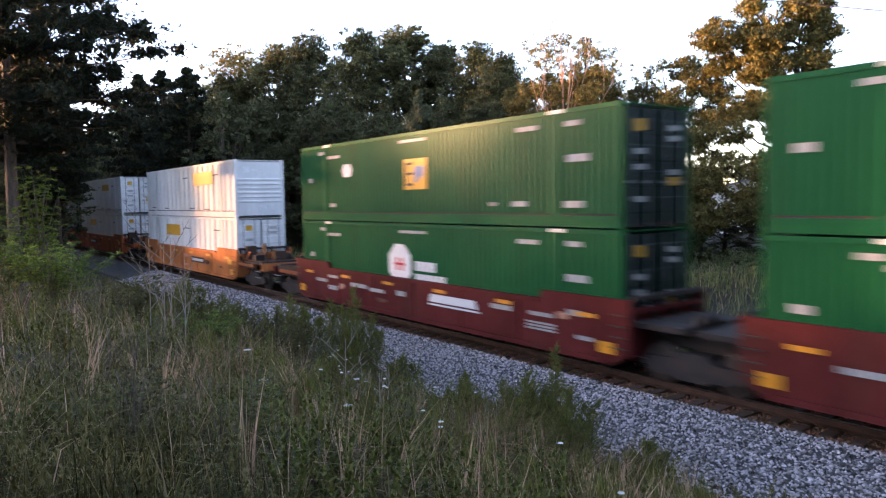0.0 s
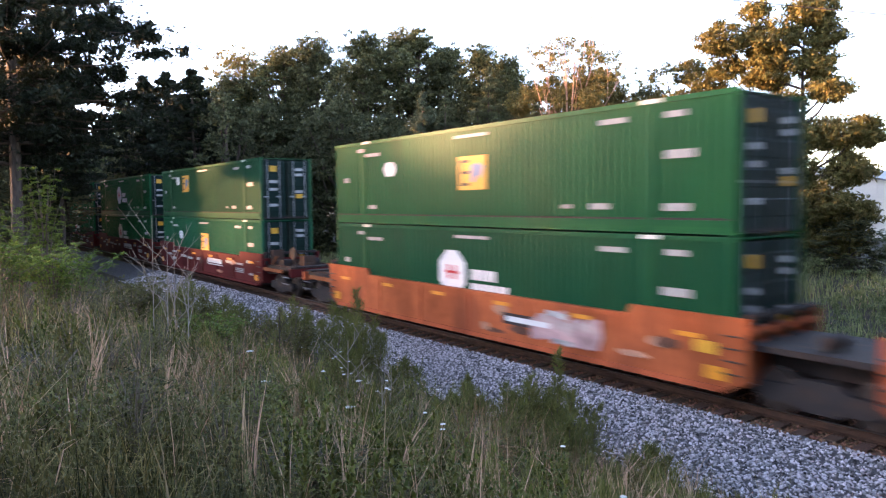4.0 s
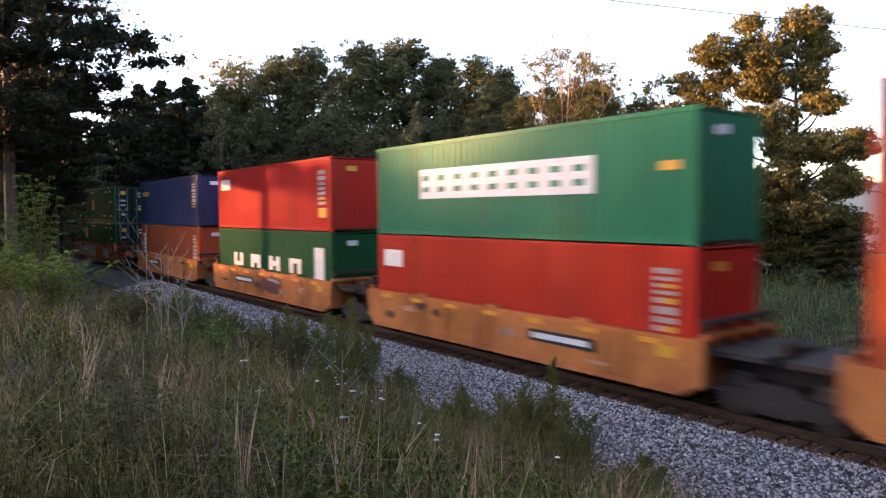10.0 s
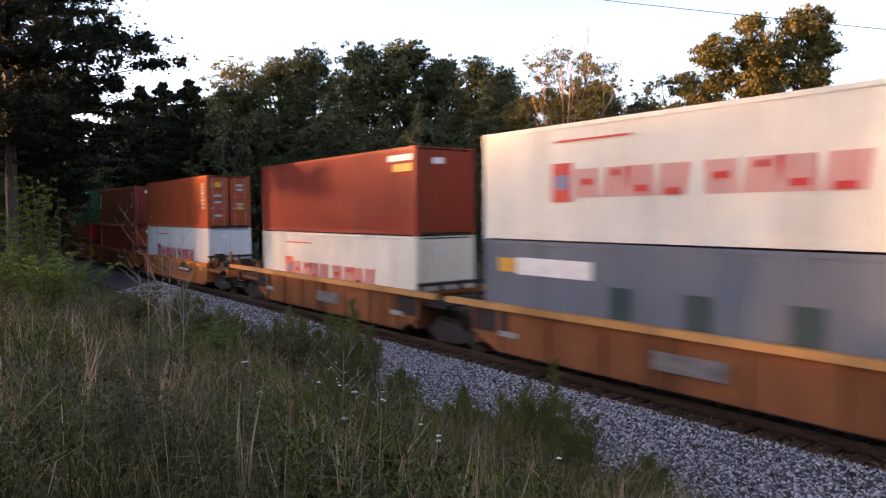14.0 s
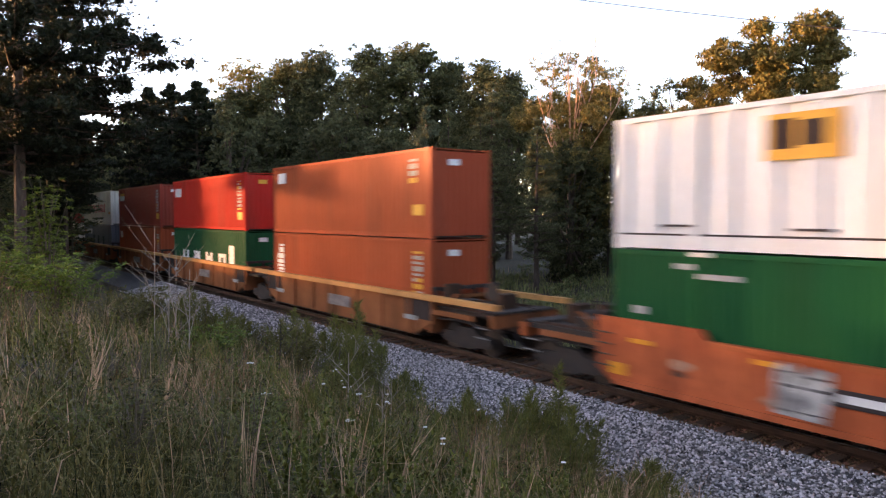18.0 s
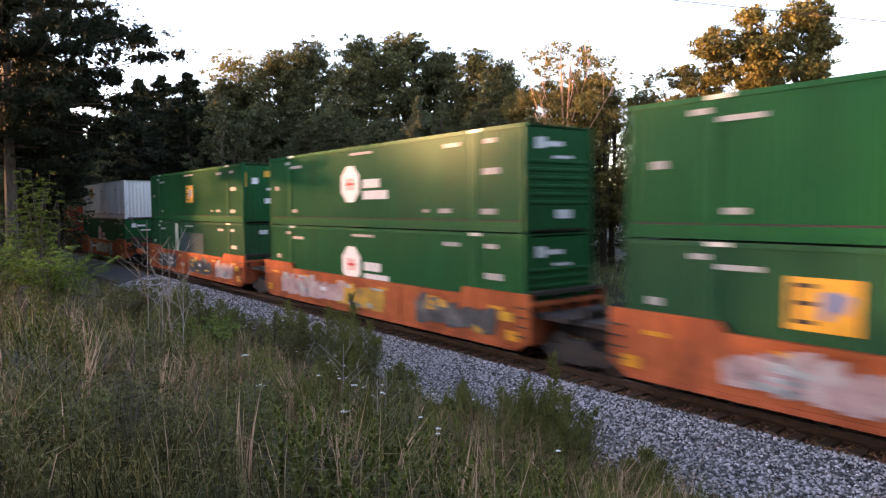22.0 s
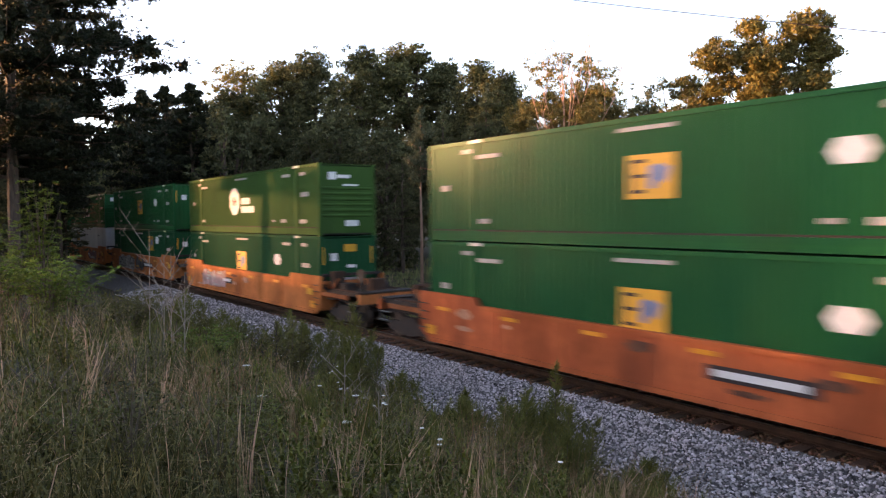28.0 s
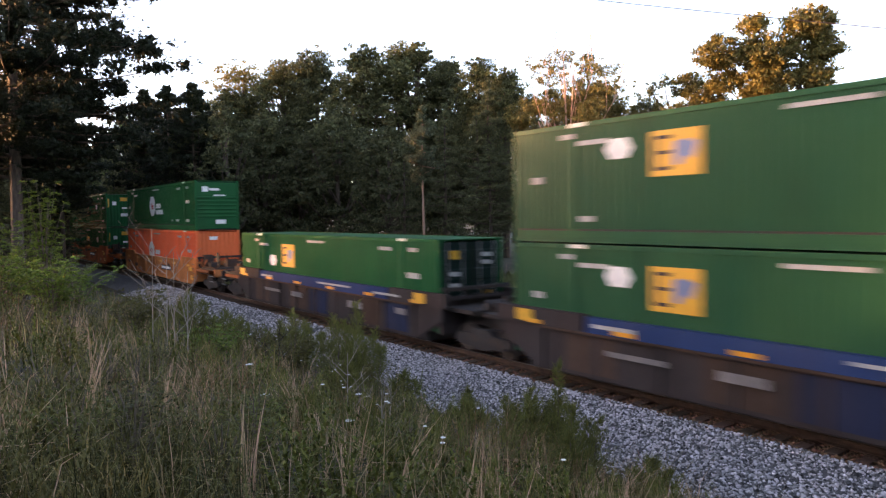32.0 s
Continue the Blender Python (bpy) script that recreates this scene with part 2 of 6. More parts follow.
def solid(name, verts, faces, mat):
    """A mesh from arrays of corners and of faces with the same number of corners."""
    verts, faces = np.asarray(verts, np.float32), np.asarray(faces, np.int32)
    m = bpy.data.meshes.new(name)
    m.vertices.add(len(verts))
    m.vertices.foreach_set("co", verts.ravel())
    m.loops.add(faces.size)
    m.loops.foreach_set("vertex_index", faces.ravel())
    m.polygons.add(len(faces))
    m.polygons.foreach_set("loop_start", np.arange(0, faces.size, faces.shape[1], dtype=np.int32))
    m.materials.append(mat)
    m.update(calc_edges=True)
    return m


def part(name, shape, mat, parent, label="", at=(0, 0, 0)):
    """One mesh object under a thing or under a part."""
    me = shape.mesh(name, mat) if isinstance(shape, Build) else shape
    ob = new(name, me)
    ob.parent = parent
    ob.location = at
    if label:
        ob["label"] = label
    return ob


def parts_of(name, shape, mat, parent, label="", at=(0, 0, 0)):
    """Each piece of a shape as a part of its own."""
    for verts, faces in shape.pieces:
        part(name, Build().add(verts, faces), mat, parent, label, at)


MESHES = {}


def cached(key, make, mat):
    k = (key, mat.name)
    if k not in MESHES:
        MESHES[k] = make().mesh(key.split(":")[0], mat)
    return MESHES[k]


# ---- ground ----
TRACK_Y = 13.96
PROFILE_Y = [-900, -60, -6, 0.6, 9.4, 10.2, 10.5, 12.45, 15.5, 17.4, 18.2, 30, 45, 120, 1500]
PROFILE_Z = [3.0, 2.8, 2.6, 2.5, -0.62, -0.72, -0.70, -0.22, -0.22, -0.75, -0.7, 0.25, 0.7, 0.8, 0.8]


def ground_z(y):
    return np.interp(y, PROFILE_Y, PROFILE_Z)


def make_ground():
    xs = np.concatenate([[-1500, -700, -400, -250, -180], np.arange(-140, -45, 4.0), np.arange(-45, 12, 0.6), np.arange(12, 60, 4.0), [90, 160, 300, 700, 1500]])
    ys = np.concatenate([[-900, -400, -200, -120, -80, -60, -45, -30, -20, -14, -9, -6, -4, -2.5], np.arange(-1.5, 10.3, 0.5), [10.5, 11.5, 12.45, 13.0, 14.9, 15.5, 16.4, 17.4, 18.2], np.arange(19, 46, 1.5), [50, 60, 80, 120, 200, 400, 800, 1500]])
    gx, gy = np.meshgrid(xs, ys, indexing="ij")
    gz = ground_z(gy) + 0.0
    rough = np.where((gy > 10.3) & (gy < 17.5), 0.0, 1.0)
    wob = np.array([[noise.noise(Vector((x * 0.35, y * 0.35, 0.0))) * 0.14 + noise.noise(Vector((x * 0.06, y * 0.06, 4.0))) * 0.35 * min(1.0, max(0.0, (abs(y - 14) - 8) / 20)) for y in ys] for x in xs])
    gz = gz + wob * rough
    nx, ny = len(xs), len(ys)
    i = np.arange(nx * ny).reshape(nx, ny)
    faces = np.stack([i[:-1, :-1], i[1:, :-1], i[1:, 1:], i[:-1, 1:]], -1).reshape(-1, 4)
    me = solid("ground", np.stack([gx, gy, gz], -1).reshape(-1, 3), faces, SOIL)
    me.materials.append(BALLAST)
    me.materials.append(RUST_BED)
    cy = gy[:-1, :-1].ravel()
    me.polygons.foreach_set("material_index", ((cy > 10.1) & (cy < 17.3)).astype(np.int32) + ((cy > 12.4) & (cy < 15.45)))
    tagged(new("ground", me), "weedy earth bank and meadow with a grey stone railway bed", "ground", kind="structure")


make_ground()


def ballast_stones(fields, mat, words):
    rng = np.random.default_rng(5)
    out = []
    octa = np.array([(1, 0, 0), (0, 1, 0), (-1, 0, 0), (0, -1, 0), (0, 0, 1), (0, 0, -1)], float)
    tris = np.array([(0, 1, 4), (1, 2, 4), (2, 3, 4), (3, 0, 4), (1, 0, 5), (2, 1, 5), (3, 2, 5), (0, 3, 5)])
    vs, fs, o = [], [], 0
    for x0, x1, y0, y1, count, size in fields:
        c = np.stack([rng.uniform(x0, x1, count), rng.uniform(y0, y1, count), np.zeros(count)], -1)
        c[:, 2] = ground_z(c[:, 1]) + rng.uniform(-0.012, 0.03, count)
        s = size * rng.uniform(0.55, 1.25, (count, 1, 1)) * rng.uniform(0.6, 1.15, (count, 6, 1))
        a = rng.uniform(0, 6.283, (count, 1))
        tilt = rng.uniform(-0.9, 0.9, (count, 1))
        p = octa[None] * s * np.array([1.25, 0.95, 0.8])
        p = p + rng.normal(0, size * 0.13, p.shape)
        x, y, z = p[..., 0], p[..., 1], p[..., 2]
        y, z = y * np.cos(tilt) - z * np.sin(tilt), y * np.sin(tilt) + z * np.cos(tilt)
        x, y = x * np.cos(a) - y * np.sin(a), x * np.sin(a) + y * np.cos(a)
        p = np.stack([x, y, z], -1) + c[:, None]
        vs.append(p.reshape(-1, 3))
        fs.append((tris[None] + (np.arange(count) * 6)[:, None, None] + o).reshape(-1, 3))
        o += count * 6
    ob = new("ballast_stones", solid("ballast_stones", np.concatenate(vs), np.concatenate(fs), mat))
    tagged(ob, words, "ballast", kind="stuff")


ballast_stones([(-24, -2, 10.0, 12.62, 34000, 0.037), (-48, -24, 10.0, 12.62, 11000, 0.042)], STONE, "loose grey crushed stones beside the railway track")
ballast_stones([(-30, 0, 12.56, 13.9, 10000, 0.042), (-30, 0, 13.9, 15.4, 3000, 0.045)], RUST_STONE, "rust-stained crushed stones between the rails")


def railway_track():
    root = tagged(new("railway_track"), "rusty steel rails on dark timber ties in stone ballast", "railway track", kind="structure")
    root.location = (0, TRACK_Y, 0)
    prof = [(-0.07, -0.17), (0.07, -0.17), (0.07, -0.155), (0.012, -0.13), (0.012, -0.045), (0.036, -0.03), (0.036, -0.004), (-0.036, -0.004), (-0.036, -0.03), (-0.012, -0.045), (-0.012, -0.13), (-0.07, -0.155)]
    for side in (-0.7535, 0.7535):
        b = Build()
        k = len(prof)
        b.add([(x, side + y, z) for x in (-320, 120) for y, z in prof], [tuple(range(k)), tuple(range(2 * k - 1, k - 1, -1))] + [(i, i + k, (i + 1) % k + k, (i + 1) % k) for i in range(k)])
        rail = part("rail", b, RUST, root)
        part("rail_head", Build().box(-320, 120, side - 0.03, side + 0.03, -0.004, 0.0), SHINE, rail, "shiny worn running surface")
    rng = random.Random(3)
    tie = Build().box(-0.115, 0.115, -1.3, 1.3, -0.35, -0.172).mesh("tie", TIE)
    plate = Build().box(-0.1, 0.1, -0.18, 0.18, -0.172, -0.158).mesh("tie_plate", RUST)
    for i in range(150):
        ob = part("tie", tie, TIE, root, at=(4 - i * 0.53 + rng.uniform(-0.03, 0.03), rng.uniform(-0.05, 0.05), rng.uniform(-0.008, 0.012)))
        ob.rotation_euler.z = rng.uniform(-0.015, 0.015)
        if i < 70:
            for side in (-0.7535, 0.7535):
                part("tie_plate", plate, RUST, ob, at=(0, side, 0))


railway_track()

# ---- the train ----
PATCH = paint("grey_green_patch_paint", (0.055, 0.085, 0.085), rough=0.6)

def train_at(t):
    """Metres that the train has run towards -x since the start."""
    u = (t - 16) / 16
    return 15.32 * t + 3.631 * (u * u - 1) - 0.097 * u * (u * u - 1) - 0.122 * (u * u - 1) ** 2


MOVERS = []
LOW, HIGH, TALL = 0.48, 3.385, 2.895


def ribbed_wall(length, tall, pitch, depth, flat):
    """A sheet of upright ribs in the plane y=0, ribs going in towards +y; z from 0.16 to the top rail."""
    b = Build()
    n = max(4, int(round((length - 0.24) / pitch)))
    p = (length - 0.24) / n
    xs = []
    for i in range(n):
        x = -length / 2 + 0.12 + i * p
        s = (1 - flat) / 2 * p * 0.5
        xs += [(x, 0.0), (x + flat * p * 0.5, 0.0), (x + flat * p * 0.5 + s, depth), (x + p - s - 1e-4, depth)]
    xs.append((length / 2 - 0.12, 0.0))
    vs = [(x, y, z) for x, y in xs for z in (0.16, tall - 0.1)]
    b.add(vs, [(2 * i, 2 * i + 2, 2 * i + 3, 2 * i + 1) for i in range(len(xs) - 1)])
    return b


def octagon(w, h, cut_x, cut_z):
    x, z = w / 2, h / 2
    return [(-x + cut_x, -z), (x - cut_x, -z), (x, -z + cut_z), (x, z - cut_z), (x - cut_x, z), (-x + cut_x, z), (-x, z - cut_z), (-x, -z + cut_z)]


def container(x, level, spec, long_box):
    """A freight container whose nose end stands x metres along the train at the start."""
    color, words, marks, end = spec
    length, wide = (16.15, 2.59) if long_box else (12.19, 2.44)
    mat = PAINT[color]
    root = tagged(new("shipping_container"), words, "container", "containers on the train")
    h, w = length / 2, wide / 2
    kind = "53" if long_box else "40"
    pitch, depth, flat = (0.82, 0.075, 0.55) if (long_box and color == "white") else (0.21, 0.028, 0.5) if long_box else (0.28, 0.024, 0.5)
    for s in (-1, 1):
        ob = part("side_wall", cached("side_wall:%s%s" % (kind, pitch), lambda: ribbed_wall(length, TALL, pitch, depth, flat), mat), mat, root, at=(0, s * (w - 0.012), 0))
        if s == 1:
            ob.rotation_euler.z = math.pi
        part("top_rail", cached("top_rail:" + kind, lambda: Build().box(-h + 0.1, h - 0.1, -0.03, 0.03, TALL - 0.11, TALL - 0.006), mat), mat, root, at=(0, s * (w - 0.03), 0))
        part("bottom_rail", cached("bottom_rail:" + kind, lambda: Build().box(-h + 0.1, h - 0.1, -0.03, 0.03, 0.03, 0.17), mat), mat, root, at=(0, s * (w - 0.03), 0))
        if long_box:
            part("kick_plate", cached("kick_plate", lambda: Build().box(-h + 0.15, h - 0.15, -0.012, 0.012, 0.17, 0.31), mat), mat, root, at=(0, s * (w - 0.004), 0))
            part("rail_groove", cached("rail_groove", lambda: Build().box(-h + 0.15, h - 0.15, -0.01, 0.01, 0.312, 0.355), STEEL), STEEL, root, "dark seam above the bottom rail", at=(0, s * (w - 0.004), 0))
        for e in (-1, 1):
            part("corner_post", cached("corner_post", lambda: Build().box(-0.06, 0.06, -0.06, 0.06, 0.11, TALL - 0.11), mat), mat, root, at=(e * (h - 0.06), s * (w - 0.06), 0))
            for z in (0.0, TALL - 0.118):
                part("corner_casting", cached("corner_casting", lambda: Build().box(-0.089, 0.089, -0.081, 0.081, 0, 0.118), mat), mat, root, at=(e * (h - 0.087), s * (w - 0.078), z))
            if long_box:
                part("lift_post", cached("lift_post", lambda: Build().box(-0.13, 0.13, -0.02, 0.02, 0.03, TALL - 0.01), mat), mat, root, at=(e * 6.05, s * (w - 0.012), 0))
    part("roof", cached("roof:" + kind, lambda: Build().box(-h + 0.02, h - 0.02, -w + 0.05, w - 0.05, TALL - 0.05, TALL - 0.02), mat), mat, root)
    part("floor", cached("floor:" + kind, lambda: Build().box(-h + 0.06, h - 0.06, -w + 0.06, w - 0.06, 0.05, 0.15), STEEL), STEEL, root)

    # ends: the one towards +x is seen as the train draws away
    def plain_end():
        n = int((wide - 0.24) / 0.24)
        p = (wide - 0.24) / n
        line = []
        for i in range(n):
            y = -w + 0.12 + i * p
            line += [(0, y), (0, y + p * 0.4), (-0.03, y + p * 0.55), (-0.03, y + p * 0.85)]
        line.append((0, w - 0.12))
        return Build().add([(x, y, z) for x, y in line for z in (0.1, TALL - 0.1)], [(2 * i, 2 * i + 2, 2 * i + 3, 2 * i + 1) for i in range(len(line) - 1)])

    def ribbed_end():
        return Build().box(-0.04, -0.02, -w + 0.1, w - 0.1, 0.1, TALL - 0.1)

    part("end_wall", cached("end_wall:plain" + kind, plain_end, mat), mat, root, at=(-h + 0.02, 0, 0)).rotation_euler.z = math.pi
    if end in ("plain", "plate"):
        part("end_wall", cached("end_wall:plain" + kind, plain_end, mat), mat, root, at=(h - 0.02, 0, 0))
    elif end == "ribs":
        part("end_wall", cached("end_wall:ribs" + kind, ribbed_end, mat), mat, root, at=(h - 0.01, 0, 0))
        for i in range(6):
            part("end_rib", cached("end_rib", lambda: Build().prism([(-0.02, 0), (0.02, 0.03), (0.02, 0.09), (-0.02, 0.12)], -1.13, 1.13), mat), mat, root, at=(h - 0.01, 0, 0.75 + i * 0.22))
    else:
        for s in (-1, 1):
            def door_leaf():
                return Build().box(-0.05, 0.0, -w / 2 + 0.065, w / 2 - 0.03, 0.14, TALL - 0.12)

            def door_panel():
                return Build().prism([(-0.004, 0), (0.022, 0.04), (0.022, 0.36), (-0.004, 0.4)], -w / 2 + 0.12, w / 2 - 0.09)

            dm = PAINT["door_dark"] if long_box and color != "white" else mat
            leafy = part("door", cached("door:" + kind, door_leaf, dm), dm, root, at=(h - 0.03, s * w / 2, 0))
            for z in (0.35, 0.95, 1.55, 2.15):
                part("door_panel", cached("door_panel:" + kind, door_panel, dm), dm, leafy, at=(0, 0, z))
            for y in (-0.3, 0.3):
                part("lock_rod", cached("lock_rod", lambda: Build().tube([(0.05, 0, 0.08), (0.05, 0, TALL - 0.08)], [0.02, 0.02], 8).box(0, 0.06, -0.16, 0.05, 1.05, 1.11), ROD), ROD, leafy, "galvanised locking rod", at=(0, y, 0))
            bars = Build()
            for z in ((1.72, 1.36, 0.62) if s < 0 else (2.3, 2.05, 1.25)):
                bars.box(0.024, 0.03, -0.2, 0.2, z, z + 0.13)
            parts_of("door_marking", bars, STENCIL, leafy, "white printed markings")
            part("placard", Build().box(0.024, 0.031, -0.17, 0.17, 1.0 if s > 0 else 2.25, 1.2 if s > 0 else 2.52), YELLOW, leafy, "orange placard")
    if end == "plate":
        for y in (-w + 0.16, w - 0.22):
            part("edge_strip", Build().box(0.0, 0.008, 0, 0.06, 1.75, 2.45), YELLOW, root, "yellow edge strip", at=(h - 0.015, y, 0))
        part("placard", Build().box(0, 0.008, -0.28, 0.28, 2.25, 2.55), YELLOW, root, "yellow placard", at=(h - 0.012, 0.1, 0))
        parts_of("end_marking", Build().box(0, 0.008, -0.32, 0.32, 0.95, 1.2).box(0, 0.008, -0.2, 0.2, 1.6, 1.72).prism([(0, 1.9), (0.008, 1.9), (0.008, 2.2), (0, 2.2)], -0.95, -0.65), WHITE, root, "white end marking", (h - 0.012, 0.15, 0))
    if end == "ribs":
        parts_of("end_marking", Build().box(0, 0.008, -0.85, -0.5, 2.25, 2.55).box(0, 0.008, -0.45, 0.15, 2.32, 2.45).box(0, 0.008, -0.1, 0.5, 0.38, 0.62).box(0, 0.008, -0.2, 0.5, 2.0, 2.08), WHITE, root, "white end marking", (h - 0.022, 0, 0))
    if end == "plain":
        parts_of("end_marking", Build().box(0, 0.008, -0.5, -0.05, 2.35, 2.55), YELLOW if color == "red" else WHITE, root, "printed end marking", (h - 0.015, 0, 0))

    # markings on the side that faces the meadow path
    face = -w - 0.001

    def plate(name, x0, x1, z0, z1, m, words="", lift=0.0, parent=root):
        return part(name, Build().box(x0 - h, x1 - h, face - 0.008 - lift, face - lift, z0, z1), m, parent, words)

    rng = random.Random(int(x * 100) + int(level * 10))
    for mark in marks:
        k, x0, z0 = mark[:3]
        if k == "emp":
            x0 += 0.25
            p = plate("logo_panel", x0, x0 + 1.24, z0, z0 + 0.97, YELLOW, "square yellow logo panel")
            b = Build()
            for z in (0.12, 0.46, 0.78):
                b.box(x0 + 0.1 - h, x0 + 0.5 - h, face - 0.012, face - 0.009, z0 + z, z0 + z + 0.08)
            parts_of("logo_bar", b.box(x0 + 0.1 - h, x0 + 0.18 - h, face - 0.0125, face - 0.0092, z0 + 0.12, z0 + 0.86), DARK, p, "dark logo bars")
            parts_of("logo_patch", Build().prism([(x0 + 0.58 - h, z0 + 0.22), (x0 + 0.74 - h, z0 + 0.22), (x0 + 0.86 - h, z0 + 0.42), (x0 + 1.0 - h, z0 + 0.32), (x0 + 1.14 - h, z0 + 0.66), (x0 + 0.86 - h, z0 + 0.76), (x0 + 0.6 - h, z0 + 0.7)], face - 0.013, face - 0.009), BLUE, p, "blue logo patch")
        elif k == "hex":
            part("emblem", Build().prism([(x0 + 0.38 - h + 0.38 * a, z0 + 0.23 + 0.23 * c) for a, c in ((-1, 0), (-0.6, -1), (0.6, -1), (1, 0), (0.6, 1), (-0.6, 1))], face - 0.008, face), WHITE, root, "white six-sided emblem")
        elif k == "hub":
            e = part("emblem", Build().prism([(x0 + 0.8 - h + a, z0 + 0.66 + c) for a, c in octagon(1.28, 1.3, 0.38, 0.36)], face - 0.008, face), WHITE, root, "large white octagon emblem")
            b = Build().box(x0 + 0.48 - h, x0 + 1.12 - h, face - 0.012, face - 0.009, z0 + 0.62, z0 + 0.7)
            for a in (0.58, 0.88):
                b.box(x0 + a - h, x0 + a + 0.13 - h, face - 0.0125, face - 0.0092, z0 + 0.45, z0 + 0.87)
            parts_of("emblem_mark", b, RED, e, "small red mark")
            b = Build()
            for row, (z, count) in enumerate(((0.5, 5), (0.1, 7))):
                cx = x0 + 1.7
                for i in range(count):
                    step = 1.1 / 5 if row == 0 else 1.62 / 7
                    b.box(cx + i * step - h, cx + i * step + step * 0.82 - h, face - 0.008, face, z0 + z, z0 + z + 0.3)
            parts_of("lettering_bar", b, WHITE, root, "two rows of white blocks")
        elif k == "col":
            b = Build()
            z1, x1 = mark[4], mark[3]
            z = z0
            amber = Build()
            while z < z1 - 0.05:
                tall = rng.choice((0.1, 0.16, 0.22)) if x0 < 6 else rng.choice((0.08, 0.12, 0.16))
                inset = rng.choice((0, 0, 0.12, 0.3)) * (x1 - x0)
                for a, c in (((x0 + inset, x1),) if x0 < 6 else ((x0 + 0.1, x0 + 0.3), (x0 + 0.36, x1 - 0.16))):
                    (amber if x0 > 6 and rng.random() < 0.2 else b).box(a - h, c - h, face - 0.008, face, z, min(z + tall, z1))
                z += tall + (0.05 if x0 < 6 else 0.07)
            parts_of("marking_bar", b, WHITE if x0 < 6 else STENCIL, root, "column of small white markings")
            parts_of("marking_bar", amber, YELLOW, root, "small amber marking")
        elif k == "wht":
            plate("label_plate", x0, mark[3], z0, mark[4], WHITE, "white label plate")
        elif k == "yel":
            plate("label_plate", x0, mark[3], z0, mark[4], YELLOW, "yellow label plate")
        elif k == "blk":
            for i in range(4):
                a = x0 + i * 2.12
                b = Build()
                b.box(a - h, a + 0.36 - h, face - 0.008, face, z0, z0 + 0.62).box(a + 0.76 - h, a + 1.12 - h, face - 0.008, face, z0, z0 + 0.62)
                b.box(a + 0.36 - h, a + 0.76 - h, face - 0.008, face, z0 + (0, 0.22, 0.2, 0.42)[i], z0 + (0.2, 0.62, 0.42, 0.62)[i])
                part("logo_block", b, WHITE, root, "white block of the carrier's logo")
        elif k == "band":
            p = plate("logo_band", x0, mark[3], z0, mark[4], WHITE, "long white logo band")
            b = Build()
            n = 9
            step = (mark[3] - x0) / n
            for i in range(n):
                a = x0 + i * step + 0.14
                for z in (0.2, 0.55):
                    b.box(a - h, a + step * 0.45 - h, face - 0.012, face - 0.009, z0 + z, z0 + z + 0.16)
            parts_of("logo_bar", b, PAINT["evergreen"], p, "green bars on the band")
        elif k == "redtext":
            q = plate("emblem", x0, x0 + 0.65, z0, z0 + 0.95, RED, "red emblem")
            parts_of("emblem_mark", Build().box(x0 + 0.12 - h, x0 + 0.53 - h, face - 0.012, face - 0.009, z0 + 0.3, z0 + 0.66), BLUE, q, "blue square on the emblem")
            b = Build()
            cx = x0 + 0.9
            for i in range(8):
                if i == 4:
                    cx += 0.4
                lean = 0.1 if i % 2 else -0.06
                for o in (0, 0.36):
                    b.prism([(cx + o - h, z0 + 0.1), (cx + o + 0.17 - h, z0 + 0.1), (cx + o + 0.17 + lean - h, z0 + 0.78), (cx + o + lean - h, z0 + 0.78)], face - 0.008, face)
                z = (0.4, 0.58, 0.2, 0.12)[i % 4]
                b.box(cx + 0.14 - h, cx + 0.36 - h, face - 0.008, face, z0 + z, z0 + z + 0.14)
                cx += 0.76
            parts_of("lettering_bar", b, RED, root, "row of red blocks")
            part("small_lettering", Build().box(x0 + 0.1 - h, x0 + 2.4 - h, face - 0.008, face, 2.44, 2.49), RED, root, "thin red line of lettering")
        elif k == "blue_yellow":
            p = plate("logo_panel", x0, x0 + 1.4, z0, z0 + 0.85, YELLOW, "yellow logo panel")
            parts_of("logo_patch", Build().box(x0 + 0.1 - h, x0 + 0.55 - h, face - 0.012, face - 0.009, z0 + 0.2, z0 + 0.75).box(x0 + 0.65 - h, x0 + 1.1 - h, face - 0.012, face - 0.009, z0 + 0.25, z0 + 0.7), PAINT["car_grime"], p, "dark blue logo patch")
        elif k == "patch":
            plate("repaired_panel", x0, mark[3], z0, mark[4], PATCH, "grey repaired panel")
        elif k == "stripe":
            plate("pale_stripe", x0, mark[3], z0, mark[4], PAINT["cream"], "pale upright stripe")
    if long_box and color not in ("white",):
        for a, wide, z, tall in ((1.6, 0.45, 2.52, 0.12), (2.2, 0.95, 2.34, 0.11), (7.2, 1.5, 2.58, 0.09), (12.7, 0.75, 2.46, 0.12), (14.5, 0.5, 2.46, 0.13), (14.5, 0.7, 1.6, 0.18), (0.6, 0.38, 1.48, 0.17), (12.5, 0.55, 0.53, 0.14), (14.45, 0.62, 0.5, 0.16), (2.3, 0.45, 0.53, 0.13), (11.6, 0.3, 0.55, 0.1)):
            a += rng.uniform(-0.08, 0.08)
            plate("number_bar", a, a + wide, z, z + tall, STENCIL, "faded white bar of lettering")
        for a in (1.95, 13.9):
            plate("lift_plate", a, a + 0.5, TALL - 0.1, TALL - 0.01, PAINT["cream"], "pale lifting plate", lift=0.006)
    elif long_box:
